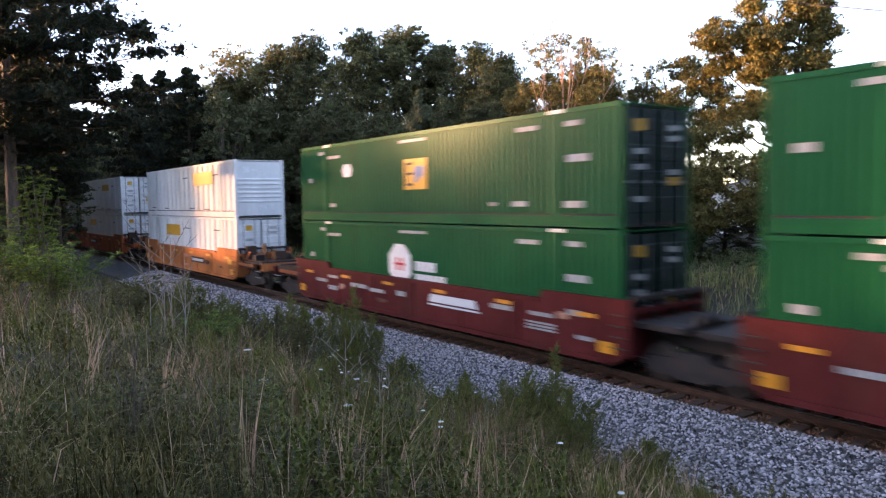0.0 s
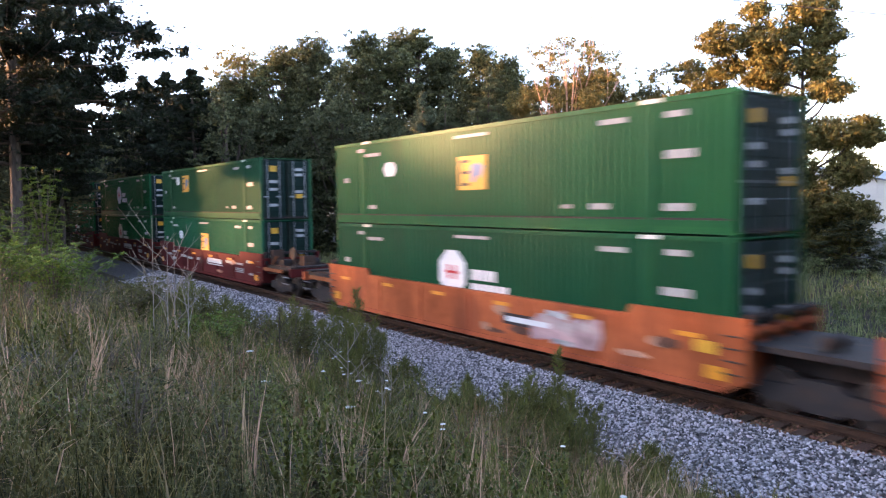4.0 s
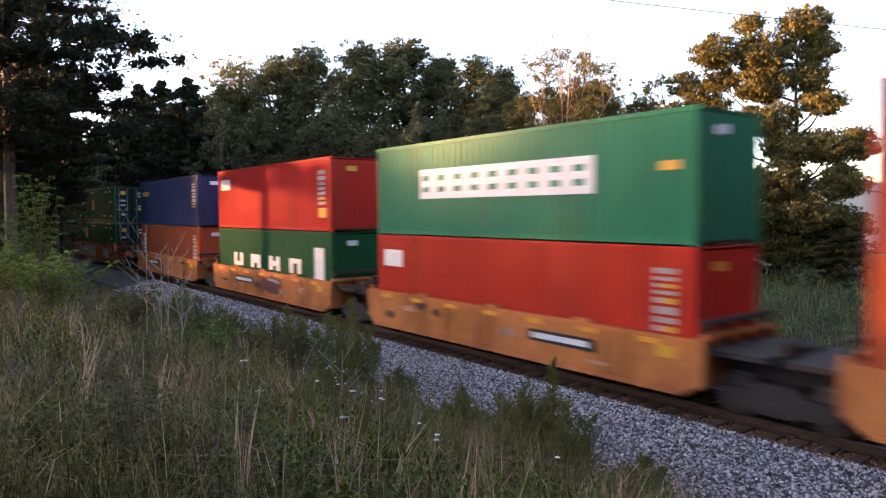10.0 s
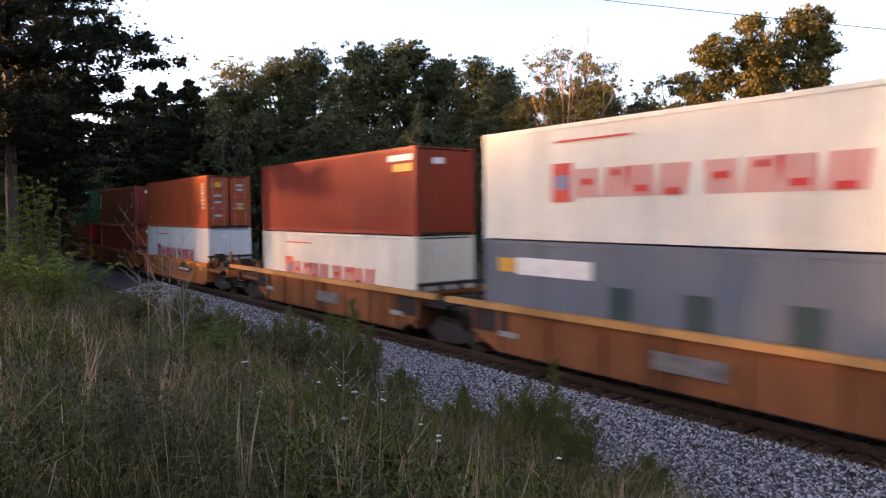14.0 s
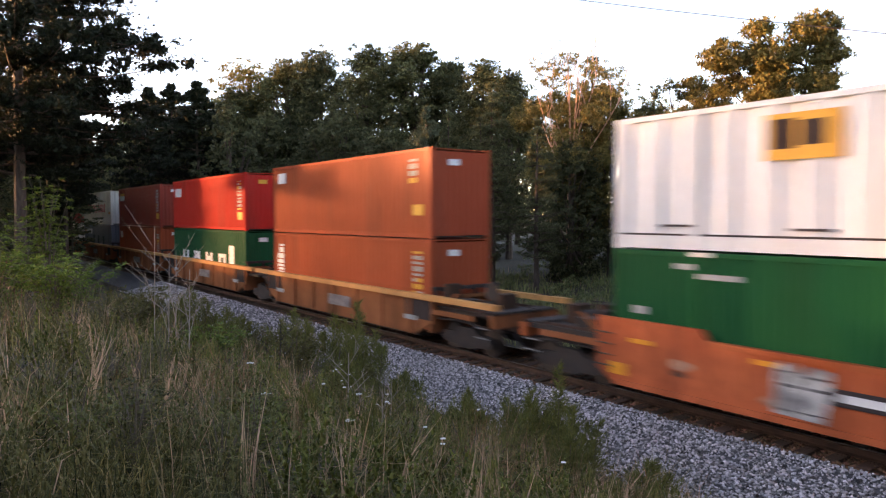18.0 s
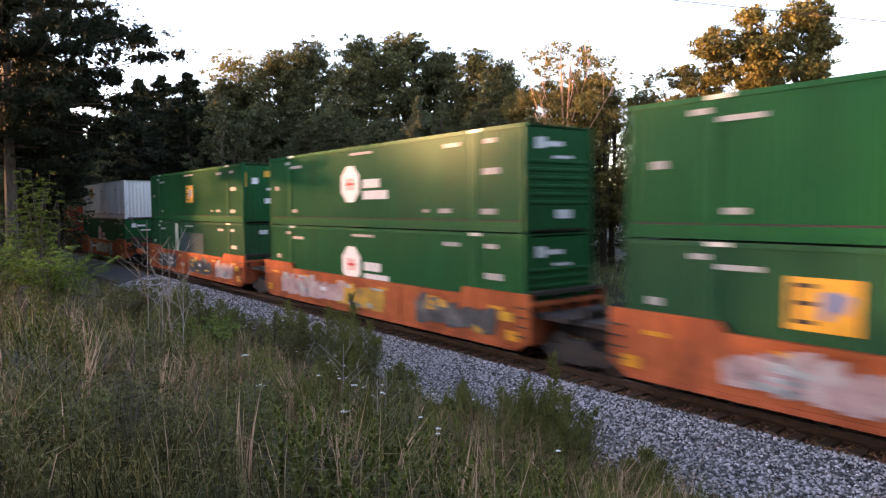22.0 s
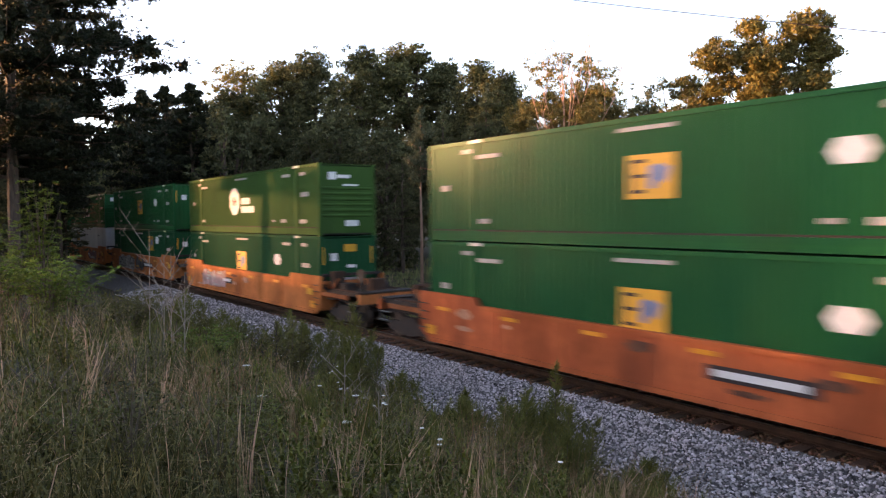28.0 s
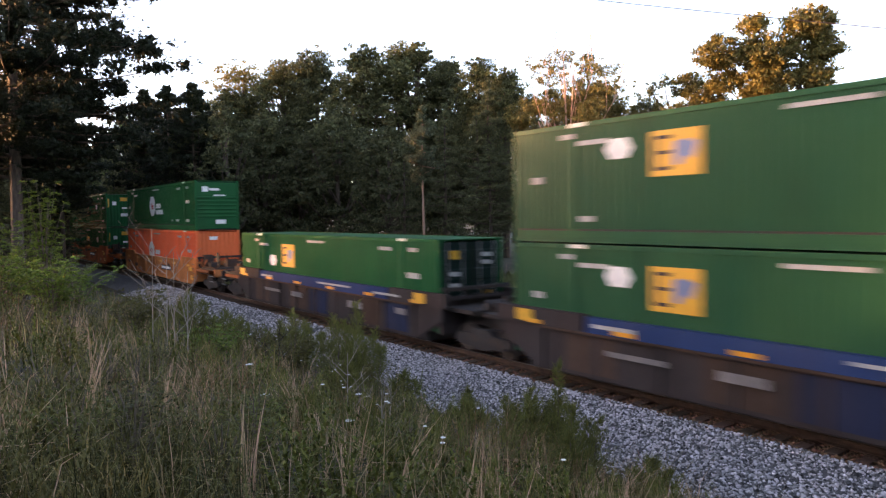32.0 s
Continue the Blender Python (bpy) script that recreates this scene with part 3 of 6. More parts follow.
        for a, z in ((1.2, 0.5), (4.0, 0.45), (8.0, 2.2), (9.0, 0.45), (11.5, 0.4), (13.0, 2.2)):
            plate("number_bar", a, a + 0.8, z, z + 0.05, DARK, "thin dark bar of lettering")
    MOVERS.append((root, x + h, level))
    return root


def bogie(parent, x):
    b = part("bogie", Build().box(x - 0.25, x + 0.25, -1.05, 1.05, 0.5, 0.72), STEEL, parent, "dark cast steel bogie")
    for s in (-1, 1):
        part("side_frame", Build().prism([(x - 1.2, 0.42), (x - 1.05, 0.28), (x - 0.45, 0.25), (x - 0.3, 0.18), (x + 0.3, 0.18), (x + 0.45, 0.25), (x + 1.05, 0.28), (x + 1.2, 0.42), (x + 1.1, 0.6), (x + 0.6, 0.62), (x + 0.35, 0.78), (x - 0.35, 0.78), (x - 0.6, 0.62), (x - 1.1, 0.6)], s * 0.98 - 0.09, s * 0.98 + 0.09), STEEL, b)
    for e in (-0.89, 0.89):
        for s in (-1, 1):
            part("wheel", Build().lathe([(0.05, -0.09), (0.42, -0.09), (0.42, 0.03), (0.455, 0.045), (0.455, 0.07), (0.36, 0.07), (0.33, 0.03), (0.14, 0.02), (0.12, 0.08), (0.05, 0.08)] if s < 0 else [(0.05, 0.09), (0.42, 0.09), (0.42, -0.03), (0.455, -0.045), (0.455, -0.07), (0.36, -0.07), (0.33, -0.03), (0.14, -0.02), (0.12, -0.08), (0.05, -0.08)], x + e, s * 0.755, 0.425), WHEEL, b)
    return b


def rail_car(x, long_box, style, left, right, words, art=()):
    """One unit of a well car; left and right: metres from the box's end to the middle of the gap, and whether it couples there."""
    length = 16.15 if long_box else 12.19
    h = length / 2
    root = tagged(new("well_car"), words, "rail car", "well cars of the train")
    body = PAINT[{"maroon": "car_maroon", "orange": "car_orange", "yellow": "car_yellow", "sill": "car_rust", "blue": "car_grime"}[style]]
    a, c = -h - 0.35, h + 0.35
    low, mid, top = (0.22 if style == "blue" else 0.34), 1.6, 1.82
    ends = 2.7 if long_box else 1.6
    for s in (-1, 1):
        y = s * 1.41
        if style in ("maroon", "orange", "yellow"):
            if style == "yellow" and not long_box:
                mid, top = 1.5, 1.5
            prof = [(a, 0.62), (a + 0.45, low), (c - 0.45, low), (c, 0.62), (c, top), (c - ends, top), (c - ends - 0.15, mid), (a + ends + 0.15, mid), (a + ends, top), (a, top)]
            side = part("side_sill", Build().prism(prof, y - 0.05, y + 0.05), body, root)
            part("top_chord", Build().box(a + ends + 0.2, c - ends - 0.2, y - 0.09, y + 0.09, mid - 0.1, mid + 0.003), body, side)
            part("bottom_chord", Build().box(a + 0.5, c - 0.5, y - 0.1, y + 0.1, low - 0.03, low + 0.09), body, side)
            for i in range(5):
                px = a + ends + 0.9 + i * (c - a - 2 * ends - 1.8) / 4
                part("stiffener", Build().box(px - 0.05, px + 0.05, y - 0.085, y + 0.085, low + 0.09, mid - 0.1), body, side)
            if style == "yellow" and not long_box:
                for px in (a + 3.2, 0, c - 3.2):
                    part("guide_lug", Build().prism([(px - 0.3, mid), (px + 0.3, mid), (px + 0.2, mid + 0.1), (px - 0.2, mid + 0.1)], y - 0.06, y + 0.06), body, side)
        elif style == "sill":
            side = part("side_sill", Build().prism([(a, 0.8), (a + 1.0, low), (c - 1.0, low), (c, 0.8), (c, 1.5), (a, 1.5)], y * 0.95 - 0.05, y * 0.95 + 0.05), body, root)
            part("top_chord", Build().box(-left - h + 0.25, right + h - 0.25, y - 0.13, y + 0.09, 1.5, 1.66), PAINT["car_sill"], side, "pale yellow top chord")
            for i in range(7):
                px = a + 1.2 + i * (c - a - 2.4) / 6
                part("stiffener", Build().box(px - 0.06, px + 0.06, y * 0.95 - 0.11, y * 0.95 + 0.11, low, 1.5), body, side)
            for px in (a + 0.1, c - 1.5):
                part("end_panel", Build().box(px, px + 1.4, y * 0.95 - 0.07, y * 0.95 + 0.07, 0.85, 1.45), PAINT["car_grime"], side, "dark end panel")
        else:
            side = part("side_sill", Build().prism([(a, 0.9), (a + 1.3, low), (c - 1.3, low), (c, 0.9), (c, 1.3), (a, 1.3)], y * 0.97 - 0.05, y * 0.97 + 0.05), body, root)
            part("top_chord", Build().box(a + 3.0, c - 3.0, y - 0.1, y + 0.1, 1.3, 1.68), PAINT["car_blue"], side, "blue top chord")
            for px in (a - 0.2, c - 2.9):
                part("end_chord", Build().box(px, px + 3.1, y - 0.1, y + 0.1, 1.3, 1.72), body, side)
            for i in range(9):
                px = a + 1.5 + i * (c - a - 3.0) / 8
                part("stiffener", Build().box(px - 0.07, px + 0.07, y * 0.97 - 0.11, y * 0.97 + 0.11, low, 1.3), body, side)
            for px, wide, tone, tint in ((-6.1, 1.5, "car_dark", "dark brown side panel"), (-2.4, 1.6, "car_dark", "dark brown side panel"), (-0.5, 1.5, "car_navy", "dark blue side panel"), (1.4, 1.5, "car_grime", "grimy side panel"), (3.4, 1.5, "car_dark", "dark brown side panel"), (5.2, 1.4, "car_navy", "dark blue side panel")):
                part("side_panel", Build().box(px, px + wide, y * 0.97 - 0.075, y * 0.97 + 0.075, low + 0.1, 1.2), PAINT[tone], side, tint)
            part("sill_lip", Build().box(a + 1.3, c - 1.3, y - 0.14, y + 0.14, 1.26, 1.31), PAINT["car_dark"], side, "dark brown lip under the top chord")
    part("well_floor", Build().box(a + 0.9, c - 0.9, -1.3, 1.3, low - 0.06, 0.475), STEEL, root, "dark well floor")
    for e, reach, coupled in ((-1, *left_pair(left)), (1, *left_pair(right))):
        g = e * (h + reach)
        x0, x1 = sorted((e * (h + 0.12), e * (h + (1.5 if not coupled else 3.1))))
        part("end_deck", Build().prism([(x0, 1.18), (x1, 1.18), (x1, 1.3), (x0, 1.3)], -1.15, 1.15), STEEL, root, "dark steel end deck")
        part("bulkhead", Build().box(*sorted((e * (h + 0.05), e * (h + 0.2))), -1.36, 1.36, 0.46, 1.5), body, root)
        part("center_sill", Build().box(x0, x1, -0.35, 0.35, 0.75, 1.18), STEEL, root)
        for k, z in enumerate((1.5, 1.78)):
            part("end_beam", Build().box(*sorted((e * (h + 0.22), e * (h + 0.36))), -1.34, 1.34, z, z + 0.11), STEEL if k else body, root)
        for y in (-1.2, -0.4, 0.4, 1.2):
            part("end_strut", Build().prism([(e * (h + 0.2), 1.3), (e * (h + 0.3), 1.3), (e * (h + 0.3), 1.9), (e * (h + 0.2), 1.9)], y - 0.05, y + 0.05), STEEL, root)
        if coupled:
            bogie(root, e * (h + 1.6))
            part("side_step", Build().box(*sorted((e * (h + 0.3), e * (h + 2.3))), -1.4, -1.3, 1.08, 1.22), PAINT["car_rust"], root)
            part("hand_brake_box", Build().box(*sorted((e * (h + 0.42), e * (h + 0.72))), -1.05, -0.55, 1.3, 2.0), PAINT["car_dark"], root, "brown hand brake housing")
            part("equipment_box", Build().box(*sorted((e * (h + 2.0), e * (h + 2.4))), -0.35, 0.25, 1.3, 1.78), PAINT["car_dark"], root, "brown equipment box")
            part("brake_pipe", Build().tube([(e * (h + 0.5), -1.24, 0.95), (e * (h + 1.5), -1.28, 1.02), (e * (h + 2.9), -1.22, 0.88)], [0.03] * 3, 6), STEEL, root, "dark brake pipe")
            part("brake_lever", Build().prism([(e * (h + 0.6), 1.35), (e * (h + 0.7), 1.35), (e * (h + 1.25), 1.75), (e * (h + 1.15), 1.78)], -1.12, -1.06), PAINT["car_rust"], root, "rusty brake lever")
            for y in (-1.0, 0.0, 1.0):
                part("deck_rib", Build().box(*sorted((e * (h + 0.4), e * (h + 2.4))), y - 0.05, y + 0.05, 1.3, 1.36), PAINT["car_dark"], root, "brown deck rib")
            part("valve_box", Build().box(*sorted((e * (h + 1.0), e * (h + 1.5))), -0.95, -0.45, 1.3, 1.58), STEEL, root, "dark valve box")
            part("air_tank", Build().lathe([(0.1, -0.5), (0.17, -0.42), (0.17, 0.42), (0.1, 0.5)], e * (h + 1.9), 0.2, 1.48, 14), STEEL, root, "dark air tank")
            if e > 0:
                bw = part("brake_stand", Build().box(h + 2.62, h + 2.72, -0.95, -0.85, 1.37, 2.0), STEEL, root)
                part("brake_wheel", Build().lathe([(0.05, -0.02), (0.26, -0.02), (0.28, 0.0), (0.26, 0.02), (0.05, 0.02)], h + 2.67, -0.98, 1.95, 16), STEEL, bw)
            part("end_sill", Build().box(*sorted((e * (h + 2.95), e * (h + 3.12))), -1.3, 1.3, 0.95, 1.3), body, root)
            cp = part("coupler", Build().box(*sorted((e * (h + 3.1), e * (h + 3.68))), -0.13, 0.13, 0.68, 0.92), STEEL, root, "dark knuckle coupler")
            part("knuckle", Build().box(*sorted((e * (h + 3.5), e * (h + 3.75))), -0.2, 0.2, 0.62, 0.98), STEEL, cp)
            part("air_hose", Build().tube([(e * (h + 3.1), -0.45, 0.75), (e * (h + 3.35), -0.5, 0.45), (e * (h + 3.65), -0.4, 0.38)], [0.03] * 3, 8), DARK, root)
            part("walkway", Build().box(*sorted((e * (h + 2.5), e * (h + 3.05))), -1.2, 1.2, 1.32, 1.37), STEEL, root, "dark grating walkway")
            for y in (-1.22, 1.22):
                part("grab_rail", Build().tube([(e * (h + 2.3), y, 1.3), (e * (h + 2.3), y, 1.7), (e * (h + 3.0), y, 1.7), (e * (h + 3.0), y, 1.3)], [0.014] * 4, 6), STEEL, root, "bent steel grab rail")
            for z in (0.62, 0.9):
                part("ladder_rung", Build().box(*sorted((e * (h + 2.35), e * (h + 2.95))), -1.36, -1.32, z, z + 0.03), ROD, root, "grey ladder rung")
        elif e > 0:
            bogie(root, g)
            part("articulation_casting", Build().box(g - 0.5, g + 0.5, -0.4, 0.4, 0.72, 1.1), STEEL, root)
            part("brake_cylinder", Build().lathe([(0.13, -0.35), (0.16, -0.3), (0.16, 0.3), (0.13, 0.35)], g, -0.5, 1.45, 14), STEEL, root)
    # markings: reflectors, stencil bars, graffiti
    face = -1.41 - 0.055
    if style in ("sill", "blue"):
        face = -1.41 * 0.97 - 0.052
    rng = random.Random(int(x * 10) + 7)
    n = 6 if long_box else 7
    ztop = 1.42 if style != "blue" else 1.45
    if style == "blue":
        face = -1.41 - 0.102
    if style != "sill":
        for i in range(n):
            px = -h + 0.9 + i * (length - 1.8) / (n - 1)
            part("reflector", Build().box(px - 0.3, px + 0.3, face - 0.042, face - 0.034, ztop - (0.1 if style != "yellow" else 0.12), ztop), AMBER, root, "amber reflector strip")
    if style == "maroon":
        for px, w, z, t in ((-6.6, 0.9, 1.05, 0.12), (-5.6, 0.7, 1.25, 0.1), (-5.6, 0.7, 0.8, 0.16), (-3.9, 1.1, 1.05, 0.14), (-2.6, 0.9, 1.0, 0.12), (-0.9, 0.5, 1.02, 0.16), (3.8, 0.8, 1.15, 0.13), (5.3, 0.8, 1.15, 0.1), (5.2, 1.0, 0.95, 0.05), (5.2, 1.0, 0.87, 0.05), (5.2, 1.0, 0.79, 0.05), (6.6, 0.5, 1.3, 0.14), (6.9, 0.5, 0.75, 0.1)):
            part("stencil_bar", Build().box(px, px + w, face - 0.04, face - 0.03, z, z + t), STENCIL, root, "white stencilled bar")
        parts_of("lettering_bar", Build().prism([(0.9, 0.92), (3.3, 0.92), (3.3, 0.97), (0.9, 0.97)], face - 0.04, face - 0.03).prism([(0.9, 1.02), (3.2, 1.02), (3.1, 1.26), (1.0, 1.26)], face - 0.04, face - 0.03), WHITE, root, "white lettering bars")
    elif style in ("orange", "yellow"):
        px = rng.choice((-3.2, 1.5, 0.4))
        part("sign_board", Build().box(px, px + 2.2, face - 0.038, face - 0.03, 0.85, 1.15), DARK, root, "dark number board")
        parts_of("lettering_bar", Build().box(px + 0.15, px + 2.0, face - 0.044, face - 0.039, 0.93, 1.07), WHITE, root, "white lettering bars")
        part("end_square", Build().box(h - 0.75, h - 0.25, face - 0.04, face - 0.03, 1.05, 1.3), YELLOW, root, "yellow square")
    elif style == "blue":
        for px, w, z, t in ((-5.2, 1.2, 1.45, 0.09), (0.4, 2.6, 1.5, 0.07), (4.6, 1.6, 1.45, 0.07), (-4.8, 1.6, 0.85, 0.12), (-2.0, 1.0, 0.8, 0.2), (2.8, 1.0, 0.8, 0.25), (6.0, 0.6, 0.9, 0.2)):
            part("stencil_bar", Build().box(px, px + w, face - 0.04, face - 0.03, z, z + t), STENCIL if z > 1.2 else FADED, root, "pale stencilled bar")
        for px in (-h + 0.3, h - 1.0):
            part("end_square", Build().box(px, px + 0.6, face - 0.044, face - 0.036, 1.38, 1.68), YELLOW, root, "yellow square")
    else:
        part("sign_board", Build().box(-0.3, 1.4, face - 0.07, face - 0.06, 0.75, 1.15), FADED, root, "faded lettered board")
        for px in (-5.2, 5.0):
            part("stencil_bar", Build().box(px, px + 0.7, face - 0.07, face - 0.06, 0.8, 0.95), STENCIL, root, "white stencilled bar")
    if style in ("orange", "yellow", "maroon"):
        for k in range(3 if style == "maroon" else 7):
            px, pz, w, t = rng.uniform(-h + 0.6, h - 1.6), rng.uniform(0.5, 1.2), rng.uniform(0.3, 1.0), rng.uniform(0.12, 0.34)
            ring = [(px + w * 0.5 + w * 0.5 * math.cos(q) * rng.uniform(0.75, 1.1), pz + t * 0.5 + t * 0.5 * math.sin(q) * rng.uniform(0.7, 1.1)) for q in [0.5236 * n for n in range(12)]]
            part("faded_blotch", Build().prism(ring, face - 0.0315 - 0.0004 * k, face - 0.0295), BLOTCH_DARK if k % 3 == 0 else BLOTCH, root, "faded worn blotch in the paint")
        for px in (-h + 0.05, h - 0.5) if long_box else ():
            part("corner_mark", Build().box(px, px + 0.45, face - 0.041, face - 0.033, 0.55, 0.82), AMBER, root, "amber corner mark")
        for px in (-h - 0.28, h - 0.1) if long_box else ():
            for z in (0.7, 0.95, 1.2, 1.45):
                part("ladder_rung", cached("ladder_rung", lambda: Build().box(0, 0.38, -0.02, 0.02, 0, 0.03), WHEEL), WHEEL, root, "worn steel ladder rung", at=(px, face - 0.06, z))
    for gx0, gx1, tint, m in art:
        b = Build()
        px = gx0
        i = 0
        while px < gx1:
            w = rng.uniform(0.45, 0.8)
            z0, z1 = 0.5 + rng.uniform(0, 0.12), 1.52 - rng.uniform(0, 0.25)
            b.prism([(px, z0), (px + w * 0.9, z0 + rng.uniform(0, 0.1)), (px + w * 1.1, (z0 + z1) / 2), (px + w, z1), (px + w * 0.4, z1 - 0.06), (px - 0.05, (z0 + z1) / 2 + 0.1)], face - 0.043 - 0.0016 * (i % 3), face - 0.033)
            px += w * 0.92
            i += 1
        if m is SPRAY_WHITE:
            top = [(gx0 + (gx1 - gx0) * k / 10, 1.40 + rng.uniform(-0.16, 0.1)) for k in range(10, -1, -1)]
            b = Build().prism([(gx0, 0.5), (gx1 - 0.1, 0.47)] + top, face - 0.043, face - 0.033)
            px = gx0 + 0.1
            lines = Build()
            while px < gx1 - 0.35:
                w = rng.uniform(0.28, 0.5)
                for z in (rng.uniform(0.56, 0.7), rng.uniform(0.85, 1.05), rng.uniform(1.15, 1.3)):
                    lines.prism([(px, z), (px + w, z + rng.uniform(-0.06, 0.06)), (px + w, z + 0.05), (px, z + 0.045)], face - 0.0475, face - 0.0435)
                lean = rng.uniform(-0.1, 0.1)
                lines.prism([(px, 0.58), (px + 0.05, 0.58), (px + 0.05 + lean, 1.28), (px + lean, 1.28)], face - 0.0482, face - 0.0435)
                px += w + 0.06
            parts_of("graffiti_outline", lines, SPRAY_GREY, root, "dark sprayed outlines")
        parts_of("graffiti_shape", b, m, root, tint)
        b = Build()
        for k in range(0 if m is SPRAY_WHITE else int((gx1 - gx0) * 1.6)):
            px, pz, w = rng.uniform(gx0, gx1 - 0.6), rng.uniform(0.6, 1.3), rng.uniform(0.3, 0.9)
            b.prism([(px, pz), (px + w, pz + rng.uniform(-0.08, 0.02)), (px + w + 0.06, pz + 0.07), (px + 0.05, pz + rng.uniform(0.08, 0.2))], face - 0.0505 - 0.001 * (k % 4), face - 0.047)
        parts_of("graffiti_stroke", b, SPRAY_YELLOW if m in (SPRAY_GREY, SPRAY_YELLOW) and rng.random() < 0.6 else SPRAY_WHITE if m is not SPRAY_WHITE else SPRAY_GREY, root, "sprayed strokes over the lettering")
    MOVERS.append((root, x + h, 0.0))
    return root


def left_pair(v):
    return (v, v > 2.5)


BLOTCH = material("sun_faded_paint", (0.50, 0.24, 0.15), 0.75, vary=0.5, scale=3.0)
BLOTCH_DARK = material("rust_stain", (0.13, 0.05, 0.028), 0.85, vary=0.5, scale=3.0)
SPRAY_WHITE = material("spray_white", (0.46, 0.44, 0.41), 0.6, vary=0.5, scale=3.5, dirt=(0.06, 0.06, 0.07), dirt_amount=0.85)
SPRAY_GREY = material("spray_grey", (0.06, 0.058, 0.06), 0.6, vary=0.5, scale=2.0, dirt=(0.36, 0.34, 0.32), dirt_amount=0.6)
SPRAY_PINK = material("spray_pink", (0.50, 0.30, 0.28), 0.6, vary=0.4, scale=2.0, dirt=(0.6, 0.55, 0.5), dirt_amount=0.9)
SPRAY_RED = material("spray_dark_red", (0.16, 0.03, 0.03), 0.6, vary=0.4, scale=2.0, dirt=(0.05, 0.02, 0.03), dirt_amount=0.8)
SPRAY_YELLOW = material("spray_yellow", (0.62, 0.30, 0.04), 0.6, vary=0.3, scale=2.0, dirt=(0.06, 0.05, 0.06), dirt_amount=0.8)
SPRAY_MIX = material("spray_many_coloured", (0.55, 0.50, 0.40), 0.6, vary=0.4, scale=2.5, dirt=(0.05, 0.16, 0.20), dirt_amount=0.95)

E1, HX, HB = ("emp", 7.2, 1.08), ("hex", 3.35, 1.62), ("hub", 6.3, 0.9)
EL, XL = ("emp", 4.05, 1.5), ("hex", 3.05, 1.95)
XR = ("hex", 11.75, 1.58)


def g53(words, marks, end, color="green"):
    return (color, words, marks, end)


EMP_W = "green long container with a yellow logo square"
HUB_W = "green long container with a white octagon emblem"
COL_R = ("col", 11.1, 1.05, 11.9, 2.5)
WHT = ("wht", 0.45, 1.9, 1.7, 2.42)
YMK = ("yel", 11.2, 0.55, 11.85, 0.92)
